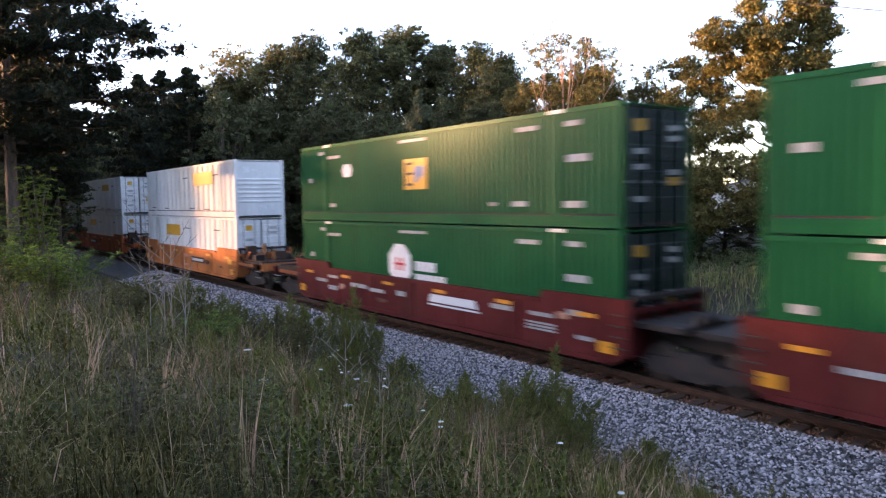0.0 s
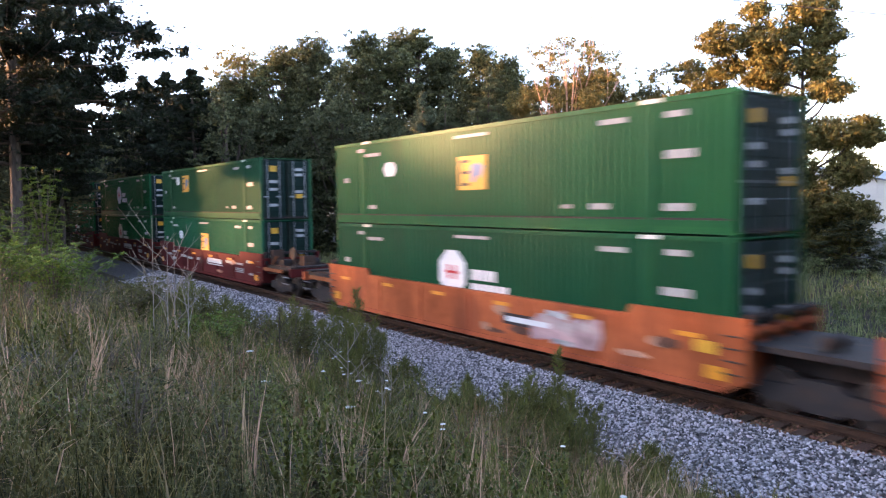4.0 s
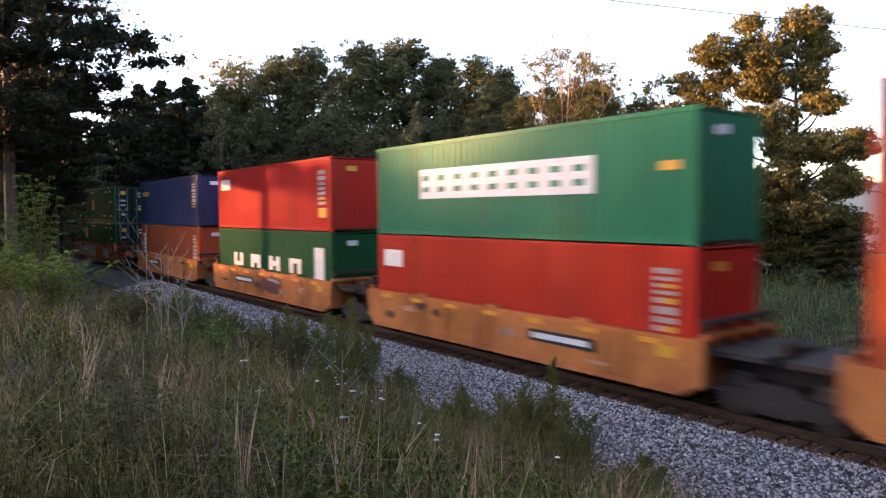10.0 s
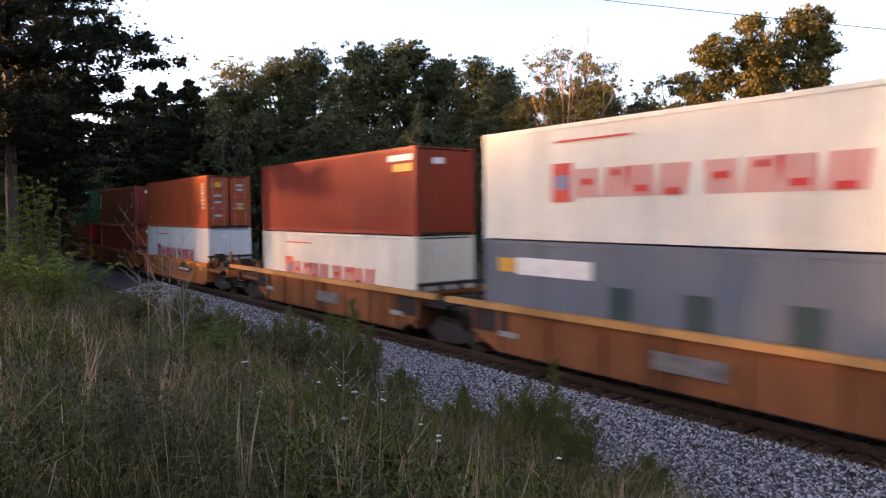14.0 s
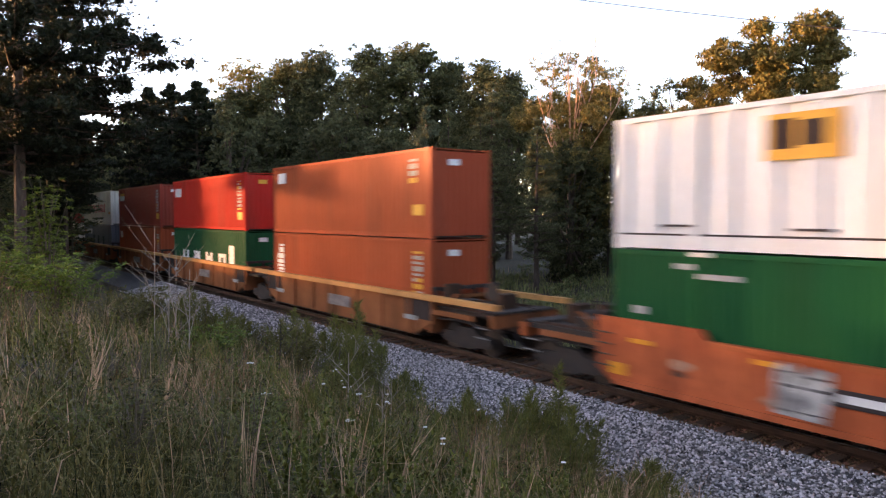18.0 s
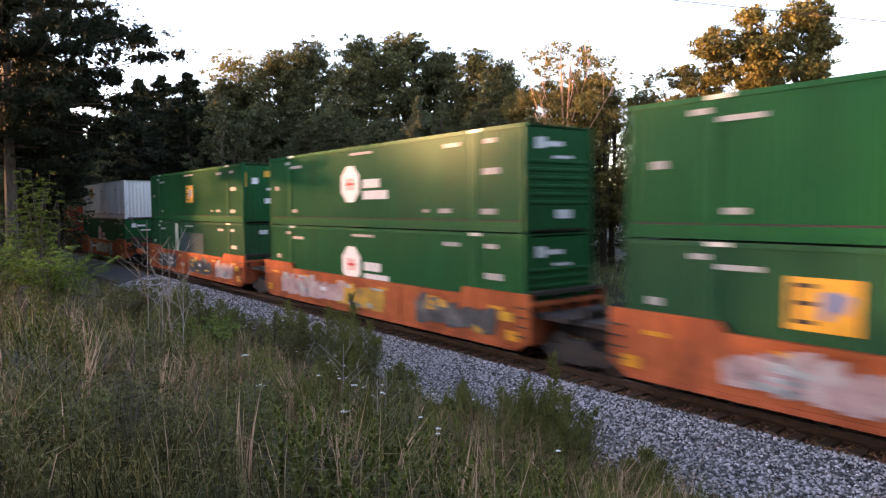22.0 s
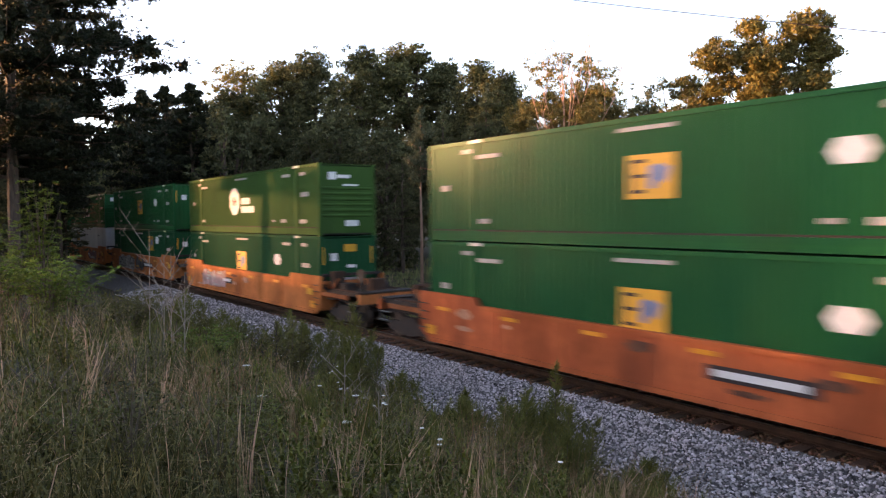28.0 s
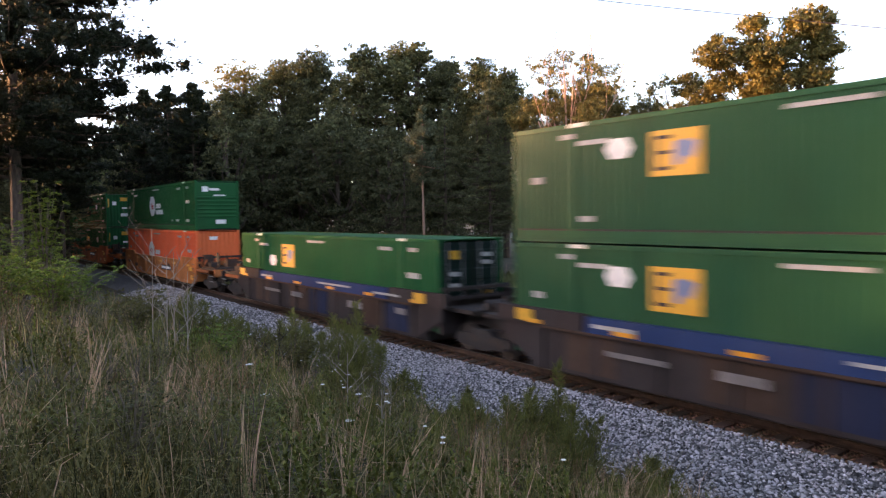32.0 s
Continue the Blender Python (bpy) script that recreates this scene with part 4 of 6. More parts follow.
# nose position, long box, upper box, lower box
STACKS = [
    (-93.0, 1, ("grey", "grey long container with yellow labels", (), "doors"), ("grey", "grey long container with yellow labels", (), "doors")),
    (-73.5, 1, ("white", "white long container with yellow labels", (("yel", 9.5, 1.9, 12.0, 2.4),), "doors"), ("white", "white long container with yellow labels", (("yel", 4.0, 1.9, 6.5, 2.4),), "doors")),
    (-49.8, 1, ("white", "white long container with a yellow label and ribbed end", (("yel", 9.8, 1.75, 13.0, 2.45),), "ribs"), ("white", "white long container with a yellow label", (("yel", 4.2, 1.75, 7.0, 2.4),), "doors")),
    (-26.18, 1, g53(EMP_W, (E1, HX), "doors"), g53(HUB_W, (HB,), "doors")),
    (-6.75, 1, g53(HUB_W, (HB,), "doors"), g53(HUB_W, (HB,), "doors")),
    (12.6, 1, g53(EMP_W, (EL, XL), "doors", "grey_green"), g53("bright green long container with a yellow logo square", (E1, HX), "doors", "teal")),
    (36.12, 1, g53(EMP_W, (E1, HX), "doors"), g53("dark green long container with a white octagon emblem", (HB,), "doors", "dark_green")),
    (55.3, 1, None, g53("single green long container with a yellow logo square", (E1, HX), "doors")),
    (74.75, 1, g53(EMP_W, (E1, HX), "doors"), g53(EMP_W, (EL, XL), "doors")),
    (98.49, 0, ("navy", "navy blue container with a small yellow label", (("yel", 0.6, 1.9, 2.2, 2.2), COL_R), "plain"), ("orange", "orange-red container with white marking columns", (("col", 0.45, 0.9, 1.1, 2.4), COL_R), "plain")),
    (114.0, 0, ("red", "bright red container with a white label", (WHT, COL_R, YMK), "plain"), ("dark_green", "green container with four white logo blocks", (("blk", 2.1, 1.1), ("wht", 10.8, 1.0, 11.6, 2.25)), "plain")),
    (129.6, 0, ("evergreen", "sea-green container with a long white logo band", (("band", 2.5, 1.15, 9.5, 2.05), ("yel", 11.3, 1.6, 11.8, 1.8)), "plain"), ("red", "bright red container with a white label", (("wht", 0.4, 1.85, 1.45, 2.4), COL_R), "plain")),
    (145.06, 0, ("brown", "red-brown container with white marking columns", (("col", 0.5, 1.3, 1.1, 2.5), ("col", 11.2, 1.3, 11.9, 2.5), ("yel", 10.7, 1.3, 11.3, 1.5)), "plain"), ("orange", "orange-red container with white marking columns", (("col", 0.45, 1.0, 1.1, 2.5), COL_R), "plain")),
    (160.64, 0, ("orange", "orange-red container with barred end doors", (COL_R, ("yel", 0.5, 0.5, 0.9, 0.65)), "doors"), ("white", "white container with a row of red blocks", (("redtext", 2.4, 0.85),), "plain")),
    (180.38, 0, ("brown", "red-brown container with a yellow label", (("yel", 10.9, 2.1, 12.0, 2.35), ("wht", 10.6, 2.45, 12.0, 2.65)), "plain"), ("cream", "white container with a row of red blocks", (("redtext", 2.4, 0.9),), "plain")),
    (195.94, 0, ("cream", "cream-white container with a row of red blocks", (("redtext", 2.6, 0.98), ("yel", 11.2, 0.9, 11.8, 1.1)), "plain"), ("grey", "grey container with a white label and blue patches", (("wht", 1.3, 2.0, 3.9, 2.45), ("yel", 0.6, 2.05, 1.25, 2.42), ("patch", 4.4, 0.9, 5.0, 1.9), ("patch", 6.4, 0.9, 7.0, 1.9), ("patch", 8.6, 0.9, 9.2, 1.9)), "plain")),
    (211.2, 0, ("brown", "red-brown container with a white and yellow label", (("wht", 0.45, 1.95, 1.9, 2.3), ("yel", 0.6, 2.3, 1.9, 2.5), COL_R, YMK), "plain"), ("rust_orange", "brown-orange container with a small white label", (("wht", 0.45, 1.95, 1.2, 2.45), COL_R), "plain")),
    (226.5, 0, ("red", "bright red container with a white label", (WHT, COL_R, YMK), "plain"), ("dark_green", "green container with four white logo blocks", (("blk", 1.9, 1.0), ("wht", 9.9, 0.8, 10.6, 2.1)), "plain")),
    (242.18, 0, ("rust_orange", "brown-orange container with a yellow mark", (("wht", 0.6, 2.15, 1.4, 2.6), ("col", 10.9, 1.8, 11.6, 2.6), ("yel", 11.2, 0.75, 11.8, 1.1)), "plain"), ("rust_orange", "brown-orange container with white marking columns", (("col", 0.45, 0.9, 1.1, 2.4), COL_R), "plain")),
    (261.7, 1, ("white", "off-white ribbed long container with a yellow logo", (("blue_yellow", 3.5, 1.75),), "plain"), g53(HUB_W, (HB,), "ribs")),
    (285.17, 1, g53(EMP_W, (E1,), "plate"), g53("faded green long container with a grey repaired panel", (("stripe", 5.2, 0.2, 5.75, 2.75), ("hex", 5.2, 1.4), ("patch", 6.2, 0.9, 10.3, 2.25)), "plain", "grey_green")),
    (304.59, 1, g53(HUB_W, (HB,), "ribs"), g53(HUB_W, (HB,), "ribs")),
    (324.01, 1, g53(HUB_W, (HB,), "ribs"), g53("faded green long container with a yellow logo square", (("emp", 3.35, 1.35),), "plain", "grey_green")),
    (347.62, 1, g53(HUB_W, (HB,), "ribs"), ("white", "white ribbed long container with a yellow logo", (("blue_yellow", 3.2, 1.6),), "plain")),
    (367.09, 1, g53(EMP_W, (("emp", 7.3, 1.08), XR), "plate"), g53(EMP_W, (("emp", 9.9, 1.5), ("hex", 11.9, 2.0)), "plate", "dark_green")),
    (386.42, 1, g53("yellow-green long container with a white octagon emblem", (HB,), "ribs", "olive"), g53(EMP_W, (("emp", 7.0, 1.05), XR), "plate", "dark_green")),
    (410.01, 1, g53(EMP_W, (E1, XR), "plate"), g53(EMP_W, (("emp", 7.0, 1.05), XR), "plate")),
    (433.63, 1, g53(HUB_W, (HB,), "ribs"), g53("bright orange long container with a white octagon emblem", (("hub", 5.8, 0.75),), "plain", "salmon")),
    (457.0, 1, None, g53("single green long container with a yellow logo square", (("emp", 4.4, 1.48), ("hex", 3.3, 1.48)), "doors")),
    (476.6, 1, g53("green long container with a yellow logo square", (EL, XL), "doors", "grey_green"), g53("green long container with a yellow logo square", (EL, XL), "doors", "grey_green")),
    (500.0, 1, None, None),
]
# car styles in the same order, with graffiti
CARS = ["orange", "orange", "yellow"] + ["maroon"] * 3 + ["orange"] * 3 + ["yellow"] * 5 + ["sill"] * 5 + ["orange"] * 4 + ["yellow"] * 3 + ["orange", "yellow"] + ["blue"] * 3
ART = {
    6: [(2.6, 4.4, "pale sprayed lettering shapes", SPRAY_PINK)],
    7: [(-0.2, 3.2, "silver sprayed lettering shapes", SPRAY_WHITE)],
    8: [(-5.6, -2.3, "silver sprayed lettering shapes", SPRAY_WHITE), (-2.0, 1.6, "silver sprayed lettering shapes", SPRAY_WHITE), (4.3, 6.5, "faded sprayed lettering shapes", SPRAY_PINK)],
    10: [(0.0, 1.8, "dark red sprayed patch", SPRAY_RED)],
    19: [(-4.2, -3.2, "white sprayed patch", SPRAY_WHITE), (-1.5, 2.6, "many-coloured sprayed shapes", SPRAY_MIX), (3.0, 4.4, "white sprayed patch", SPRAY_WHITE)],
    20: [(-5.8, -2.6, "grey and white sprayed lettering", SPRAY_GREY), (0.3, 3.6, "dark sprayed lettering", SPRAY_GREY), (4.6, 6.6, "pink sprayed lettering", SPRAY_PINK)],
    21: [(-6.6, -1.8, "pink and white sprayed lettering", SPRAY_PINK), (-1.7, 1.4, "yellow sprayed lettering", SPRAY_YELLOW), (3.4, 6.8, "dark grey sprayed lettering", SPRAY_GREY)],
    22: [(-5.6, -2.2, "pale sprayed cloud shapes", SPRAY_PINK), (-2.0, 1.4, "pale sprayed cloud shapes", SPRAY_PINK)],
    23: [(1.8, 4.8, "dark red sprayed lettering", SPRAY_RED)],
    24: [(-5.8, -1.0, "white sprayed lettering", SPRAY_WHITE), (-0.6, 1.2, "grey sprayed lettering", SPRAY_GREY)],
    25: [(-5.4, -2.2, "pink sprayed lettering", SPRAY_PINK)],
}
CAR_WORDS = {"maroon": "maroon well car with white stencils and yellow reflectors", "orange": "weathered orange well car on dark bogies", "yellow": "yellow-orange well car with yellow reflectors", "sill": "rusty brown well car with a pale yellow top chord", "blue": "grimy grey well car with a blue top chord"}


def make_train():
    for i, (x, long_box, upper, lower) in enumerate(STACKS):
        length = 16.15 if long_box else 12.19
        gap_l = 3.3 if i == 0 else x - STACKS[i - 1][0] - (16.15 if STACKS[i - 1][1] else 12.19)
        gap_r = STACKS[i + 1][0] - x - length if i + 1 < len(STACKS) else 7.4
        words = CAR_WORDS[CARS[i]] + (" covered in graffiti" if len(ART.get(i, ())) > 1 else " with one graffiti patch" if i in ART else "")
        rail_car(x, long_box, CARS[i], gap_l / 2, gap_r / 2, words, ART.get(i, ()))
        if lower:
            container(x, LOW, lower, long_box)
        if upper:
            container(x, HIGH, upper, long_box)


make_train()


def motions():
    for thing, x, z in MOVERS:
        walk(thing, [(t, pose(x - train_at(t), TRACK_Y, z)) for t in range(0, 33, 2)])

# ---- where the single plants of the bank stand ----
SAPLINGS = [(-15.4, 8.8, 2.0, 0.55), (-16.3, 8.6, 1.6, 0.5), (-21.4, 7.5, 1.05, 0.4), (-20.4, 7.6, 0.95, 0.35), (-18.6, 8.5, 1.5, 0.6), (-14.6, 8.5, 1.3, 0.6), (-24.0, 7.2, 1.3, 0.6), (-17.4, 8.3, 1.3, 0.42),
            (-8.5, 8.9, 1.85, 0.2), (-9.1, 8.8, 1.15, 0.6), (-8.0, 8.7, 1.1, 0.55), (-8.7, 8.4, 1.0, 0.5), (-11.05, 8.9, 0.95, 0.16), (-13.0, 8.6, 0.9, 0.3), (-6.4, 8.7, 0.75, 0.3), (-10.2, 8.2, 0.8, 0.3),
            (-8.9, 7.2, 0.8, 0.3), (-12.4, 6.8, 0.8, 0.28), (-7.2, 7.8, 0.8, 0.28)]
BUSHES = [(-14.4, 1.0, 1.45, 0.9, FRESH_LEAF, "bright green fern-like bush on the bank"), (-16.0, 2.1, 1.5, 0.9, FRESH_LEAF, "bright green leafy bush on the bank"), (-20.3, 2.0, 2.3, 1.4, BUSH_LEAF, "bright green leafy bush on the bank"), (-18.6, 2.3, 3.5, 0.6, BUSH_LEAF, "slender light green shrub on the bank"),
          (-21.9, 3.5, 1.7, 1.6, LEAF_LIGHT, "low green bush on the bank"), (-24.5, 1.0, 2.0, 1.8, LEAF, "dark green bush on the bank"), (-30.0, 3.6, 1.5, 2.0, LEAF_DARK, "dark green bush under the pines"),
          (-34.0, 5.2, 1.7, 1.8, LEAF_DARK, "dark green bush under the pines"),
          (-17.0, 3.8, 1.2, 1.1, WEED, "tall leafy weeds on the bank"), (-14.5, 4.8, 0.9, 0.8, LEAF_LIGHT, "tall leafy weeds on the bank"), (-19.4, 4.6, 1.4, 1.2, WEED, "tall leafy weeds on the bank"),
          (-19.5, 8.0, 1.1, 0.8, WEED, "low leafy weed bush at the foot of the bank"), (-16.8, 7.7, 1.3, 0.9, WEED, "low leafy weed bush at the foot of the bank"),
          (-15.0, 8.0, 1.3, 0.8, FENNEL, "low leafy weed bush at the foot of the bank"), (-23.2, 7.4, 1.0, 0.9, WEED, "low leafy weed bush at the foot of the bank"),
          (-13.2, 7.4, 0.9, 0.7, WEED, "low leafy weed bush at the foot of the bank"), (-9.0, 8.5, 0.95, 0.6, FENNEL, "feathery green weed bush at the edge of the ballast"), (-8.2, 8.5, 0.9, 0.55, FENNEL, "feathery green weed bush at the edge of the ballast"), (-11.6, 7.9, 0.7, 0.6, FENNEL, "low leafy weed bush at the foot of the bank")]
DEAD = [(-13.2, 3.3, 2.45), (-12.3, 3.3, 2.0), (-11.5, 3.4, 1.8), (-12.6, 3.5, 2.1), (-8.4, 4.6, 1.2), (-7.2, 4.4, 0.9), (-9.5, 6.0, 0.9)]
FLOWERS = [(-9.14, 3.5, 0.66), (-17.55, 5.0, 1.38), (-18.4, 5.0, 1.15), (-19.5, 5.0, 0.9), (-6.2, 3.4, 0.55), (-8.8, 5.0, 0.6), (-12.5, 5.2, 0.6), (-7.4, 3.0, 0.5)]

# ---- trees ----
def unit(rng, n):
    v = rng.normal(size=(n, 3))
    return v / np.linalg.norm(v, axis=1, keepdims=True)


def leaf_tris(rng, centers, size):
    """One small three-cornered leaf at each place."""
    n = len(centers)
    a = unit(rng, n)
    b = np.cross(a, unit(rng, n))
    b /= np.linalg.norm(b, axis=1, keepdims=True) + 1e-6
    s = size * rng.uniform(0.6, 1.35, (n, 1))
    return np.stack([centers - a * s, centers + b * s * 0.8, centers + a * s], 1)


def leaf_sprays(rng, c, cr, subs, leaves, size, spray=0.32, squash=0.8):
    """Small sprays of leaves on the upper and outer side of a lobe."""
    d = unit(rng, subs)
    d[:, 2] = d[:, 2] * 0.85 + 0.22
    p = np.array(c) + d * cr * rng.uniform(0.3, 1.0, (subs, 1)) ** 0.5 * np.array([1, 1, squash])
    wide = spray * rng.uniform(0.55, 1.25, (subs, 1))
    q = unit(rng, subs * leaves) * rng.uniform(0, 1, (subs * leaves, 1)) ** 0.45 * np.repeat(wide, leaves, 0) * np.array([1, 1, 0.62])
    return p, leaf_tris(rng, np.repeat(p, leaves, 0) + q, size)


def broadleaf_meshes(seed, h, r, mat, bark, low=0.25, clumps=46, leaves=210, size=0.17, core=60, spray=0.34):
    rng = np.random.default_rng(seed)
    py = random.Random(seed)
    b = Build()
    top = h * 0.82
    pts = [(py.uniform(-0.02, 0.02) * h * i / 6, py.uniform(-0.02, 0.02) * h * i / 6, top * i / 6) for i in range(7)]
    pts[0] = (0, 0, -0.3)
    base = 0.018 * h + 0.05
    b.tube(pts, [base * (1 - 0.8 * i / 6) for i in range(7)], 8)
    quads = []
    for i in range(clumps):
        z = low + (1 - low) * ((i + py.random()) / clumps)
        span = math.sin(math.pi * min(1, max(0.0, (z - low) / (1 - low) * 0.86 + 0.14))) ** 0.7
        a = i * 2.4 + py.uniform(-0.5, 0.5)
        d = r * span * py.uniform(0.35, 1.0)
        c = Vector((math.cos(a) * d, math.sin(a) * d, z * h * 0.95))
        cr = r * py.uniform(0.22, 0.40)
        if i % 3 == 0:
            start = Vector(pts[min(6, max(2, int((z - 0.18) * 6)))])
            mid = start.lerp(c, 0.5) + Vector((0, 0, -0.03 * h))
            b.tube([start, mid, c, c + (c - mid) * 0.1], [base * 0.42, base * 0.28, base * 0.13, base * 0.05], 5)
        n = int(leaves * (cr / (0.3 * r)) ** 1.6)
        subs = max(3, n // 22)
        quads.append(leaf_sprays(rng, c, cr, subs, 22, size, spray)[1])
        m = int(core * 1.3)
        p = unit(rng, m) * (rng.uniform(0, 1, (m, 1)) ** 0.5) * cr * 0.6
        p[:, 2] *= 0.7
        quads.append(leaf_tris(rng, p + np.array(c), size * 1.35))
    return b.mesh("trunk", bark), soup("crown", np.concatenate(quads), 3, mat)


def lobed_meshes(seed, h, lobes, mat, bark, size=0.085, leaves=26, spray=0.3, dense=9.0, lean=0.0, base=0.2):
    """A tree whose crown is made of lobes (across, up, radius, fullness), on limbs that fork to each of them; across runs square to the track's far meadow."""
    rng, py = np.random.default_rng(seed), random.Random(seed)
    b, q = Build(), []
    trunk = [Vector((lean * f + 0.12 * math.sin(5 * f + seed), 0.1 * math.sin(7 * f), h * 0.9 * f - 0.3)) for f in (0, 0.2, 0.4, 0.6, 0.8, 1.0)]
    b.tube([tuple(p) for p in trunk], [base * (1 - 0.8 * i / 5) for i in range(6)], 8)
    for x, z, r, full in lobes:
        c = Vector((x * 0.91, x * 0.42 + py.uniform(-0.9, 0.9), z))
        f = min(0.98, max(0.12, (z - 0.45 * abs(x - lean) - 0.8) / (h * 0.9)))
        k = int(f * 5)
        start = trunk[k].lerp(trunk[min(5, k + 1)], f * 5 - k)
        mid = start.lerp(c, 0.55) + Vector((0, 0, -0.12 * (c - start).length))
        b.tube([tuple(start), tuple(mid), tuple(c)], [base * 0.38, base * 0.25, base * 0.12], 5)
        subs = max(4, int(dense * r * r * full + 5 * full))
        p, tris = leaf_sprays(rng, c, r, subs, leaves, size, spray, 0.85)
        q.append(tris)
        for e in p[::3]:
            m = c.lerp(Vector(e), 0.5) + Vector((0, 0, -0.06))
            b.tube([tuple(c), tuple(m), tuple(e)], [base * 0.09, base * 0.055, 0.006], 4)
        n = int(170 * r * r * full)
        inner = unit(rng, n) * rng.uniform(0, 1, (n, 1)) ** 0.5 * r * 0.6
        q.append(leaf_tris(rng, np.array(c) + inner, size * 1.5))
    return b.mesh("trunk", bark), soup("crown", np.concatenate(q), 3, mat)


def pine_meshes(seed, h, r, mat, low=0.3, whorls=17, tufts=16, size=0.3, fat=0.13, count=9, heart=2, inner_size=0.5, bark=None):
    rng = np.random.default_rng(seed)
    py = random.Random(seed)
    b = Build()
    base = 0.011 * h + 0.04
    b.tube([(0, 0, -0.3), (0.01 * h, 0, h * 0.35), (-0.005 * h, 0.006 * h, h * 0.7), (0, 0, h)], [base, base * 0.75, base * 0.45, 0.02], 8)
    ends, hearts = [], []
    for i in range(whorls):
        f = i / (whorls - 1)
        z = h * (low + (0.985 - low) * f)
        reach = r * (1 - f) ** 0.75 * min(1.0, 0.45 + f * 2.4) + 0.15
        for k in range(py.choice((4, 5, 6))):
            a = py.uniform(0, 6.283)
            l = reach * py.uniform(0.6, 1.1)
            tip = Vector((math.cos(a) * l, math.sin(a) * l, z + l * py.uniform(-0.12, 0.32)))
            b.tube([(0, 0, z), tuple(Vector((0, 0, z)).lerp(tip, 0.55) + Vector((0, 0, -0.04 * l))), tuple(tip)], [0.02 + base * 0.16, 0.015 + base * 0.09, 0.008], 4)
            for t in range(tufts):
                u = py.uniform(0.22, 1.03)
                p = Vector((0, 0, z)).lerp(tip, u)
                s = 0.30 * l * (1.1 - 0.55 * u)
                if t % 4 == 0:
                    hearts.append((p.x, p.y, p.z))
                ends.append((p.x + py.uniform(-s, s), p.y + py.uniform(-s, s), p.z + py.uniform(-0.14, 0.22) * (0.4 + s)))
    trunk = b.mesh("trunk", bark or BARK)
    c = np.repeat(np.array(ends), count, axis=0)
    d = unit(rng, len(c))
    d[:, 2] = d[:, 2] * 0.7 + 0.25
    s = size * rng.uniform(0.6, 1.2, (len(c), 1))
    w = np.cross(d, unit(rng, len(c)))
    w /= np.linalg.norm(w, axis=1, keepdims=True) + 1e-6
    w *= size * fat
    inner = leaf_tris(rng, np.repeat(np.array(hearts), heart, axis=0) + rng.normal(0, size * 0.5, (len(hearts) * heart, 3)), size * inner_size)
    return trunk, soup("crown", np.concatenate([np.stack([c - w, c + w, c + d * s], 1), inner]), 3, mat)


def place_tree(meshes, name, x, y, z, turn, scale, words, group, cat="tree"):
    root = tagged(new(name), words, cat, group)
    root.matrix_basis = Matrix.LocRotScale((x, y, z), Euler((0, 0, turn)), scale)
    for n, me in zip(("trunk", "crown"), meshes):
        ob = new(n, me)
        ob.parent = root
    return root


OAK = [broadleaf_meshes(11 + i, 18.0, 4.2, m, BARK, low=0.2, clumps=66, leaves=420, size=0.14, core=70, spray=0.42) for i, m in enumerate((LEAF, LEAF, LEAF_DARK))]
GOLD = [broadleaf_meshes(31 + i, 14.0, 3.2, LEAF_SUN_TINT, BARK, low=0.24, clumps=44, leaves=330, size=0.085, core=50, spray=0.27) for i in range(2)]
DARKT = [broadleaf_meshes(41 + i, 11.0, 3.0, LEAF_DARK, BARK, low=0.04, clumps=60, leaves=140, size=0.13, core=45) for i in range(2)]
FAROAK = [broadleaf_meshes(21 + i, 18.0, 4.2, LEAF_DARK, BARK, low=0.06, clumps=52, leaves=64, size=0.2, core=34) for i in range(2)]
LIGHT = broadleaf_meshes(51, 18.0, 5.0, LEAF_MID, BARK, low=0.2, clumps=56, leaves=330, size=0.16, core=80)


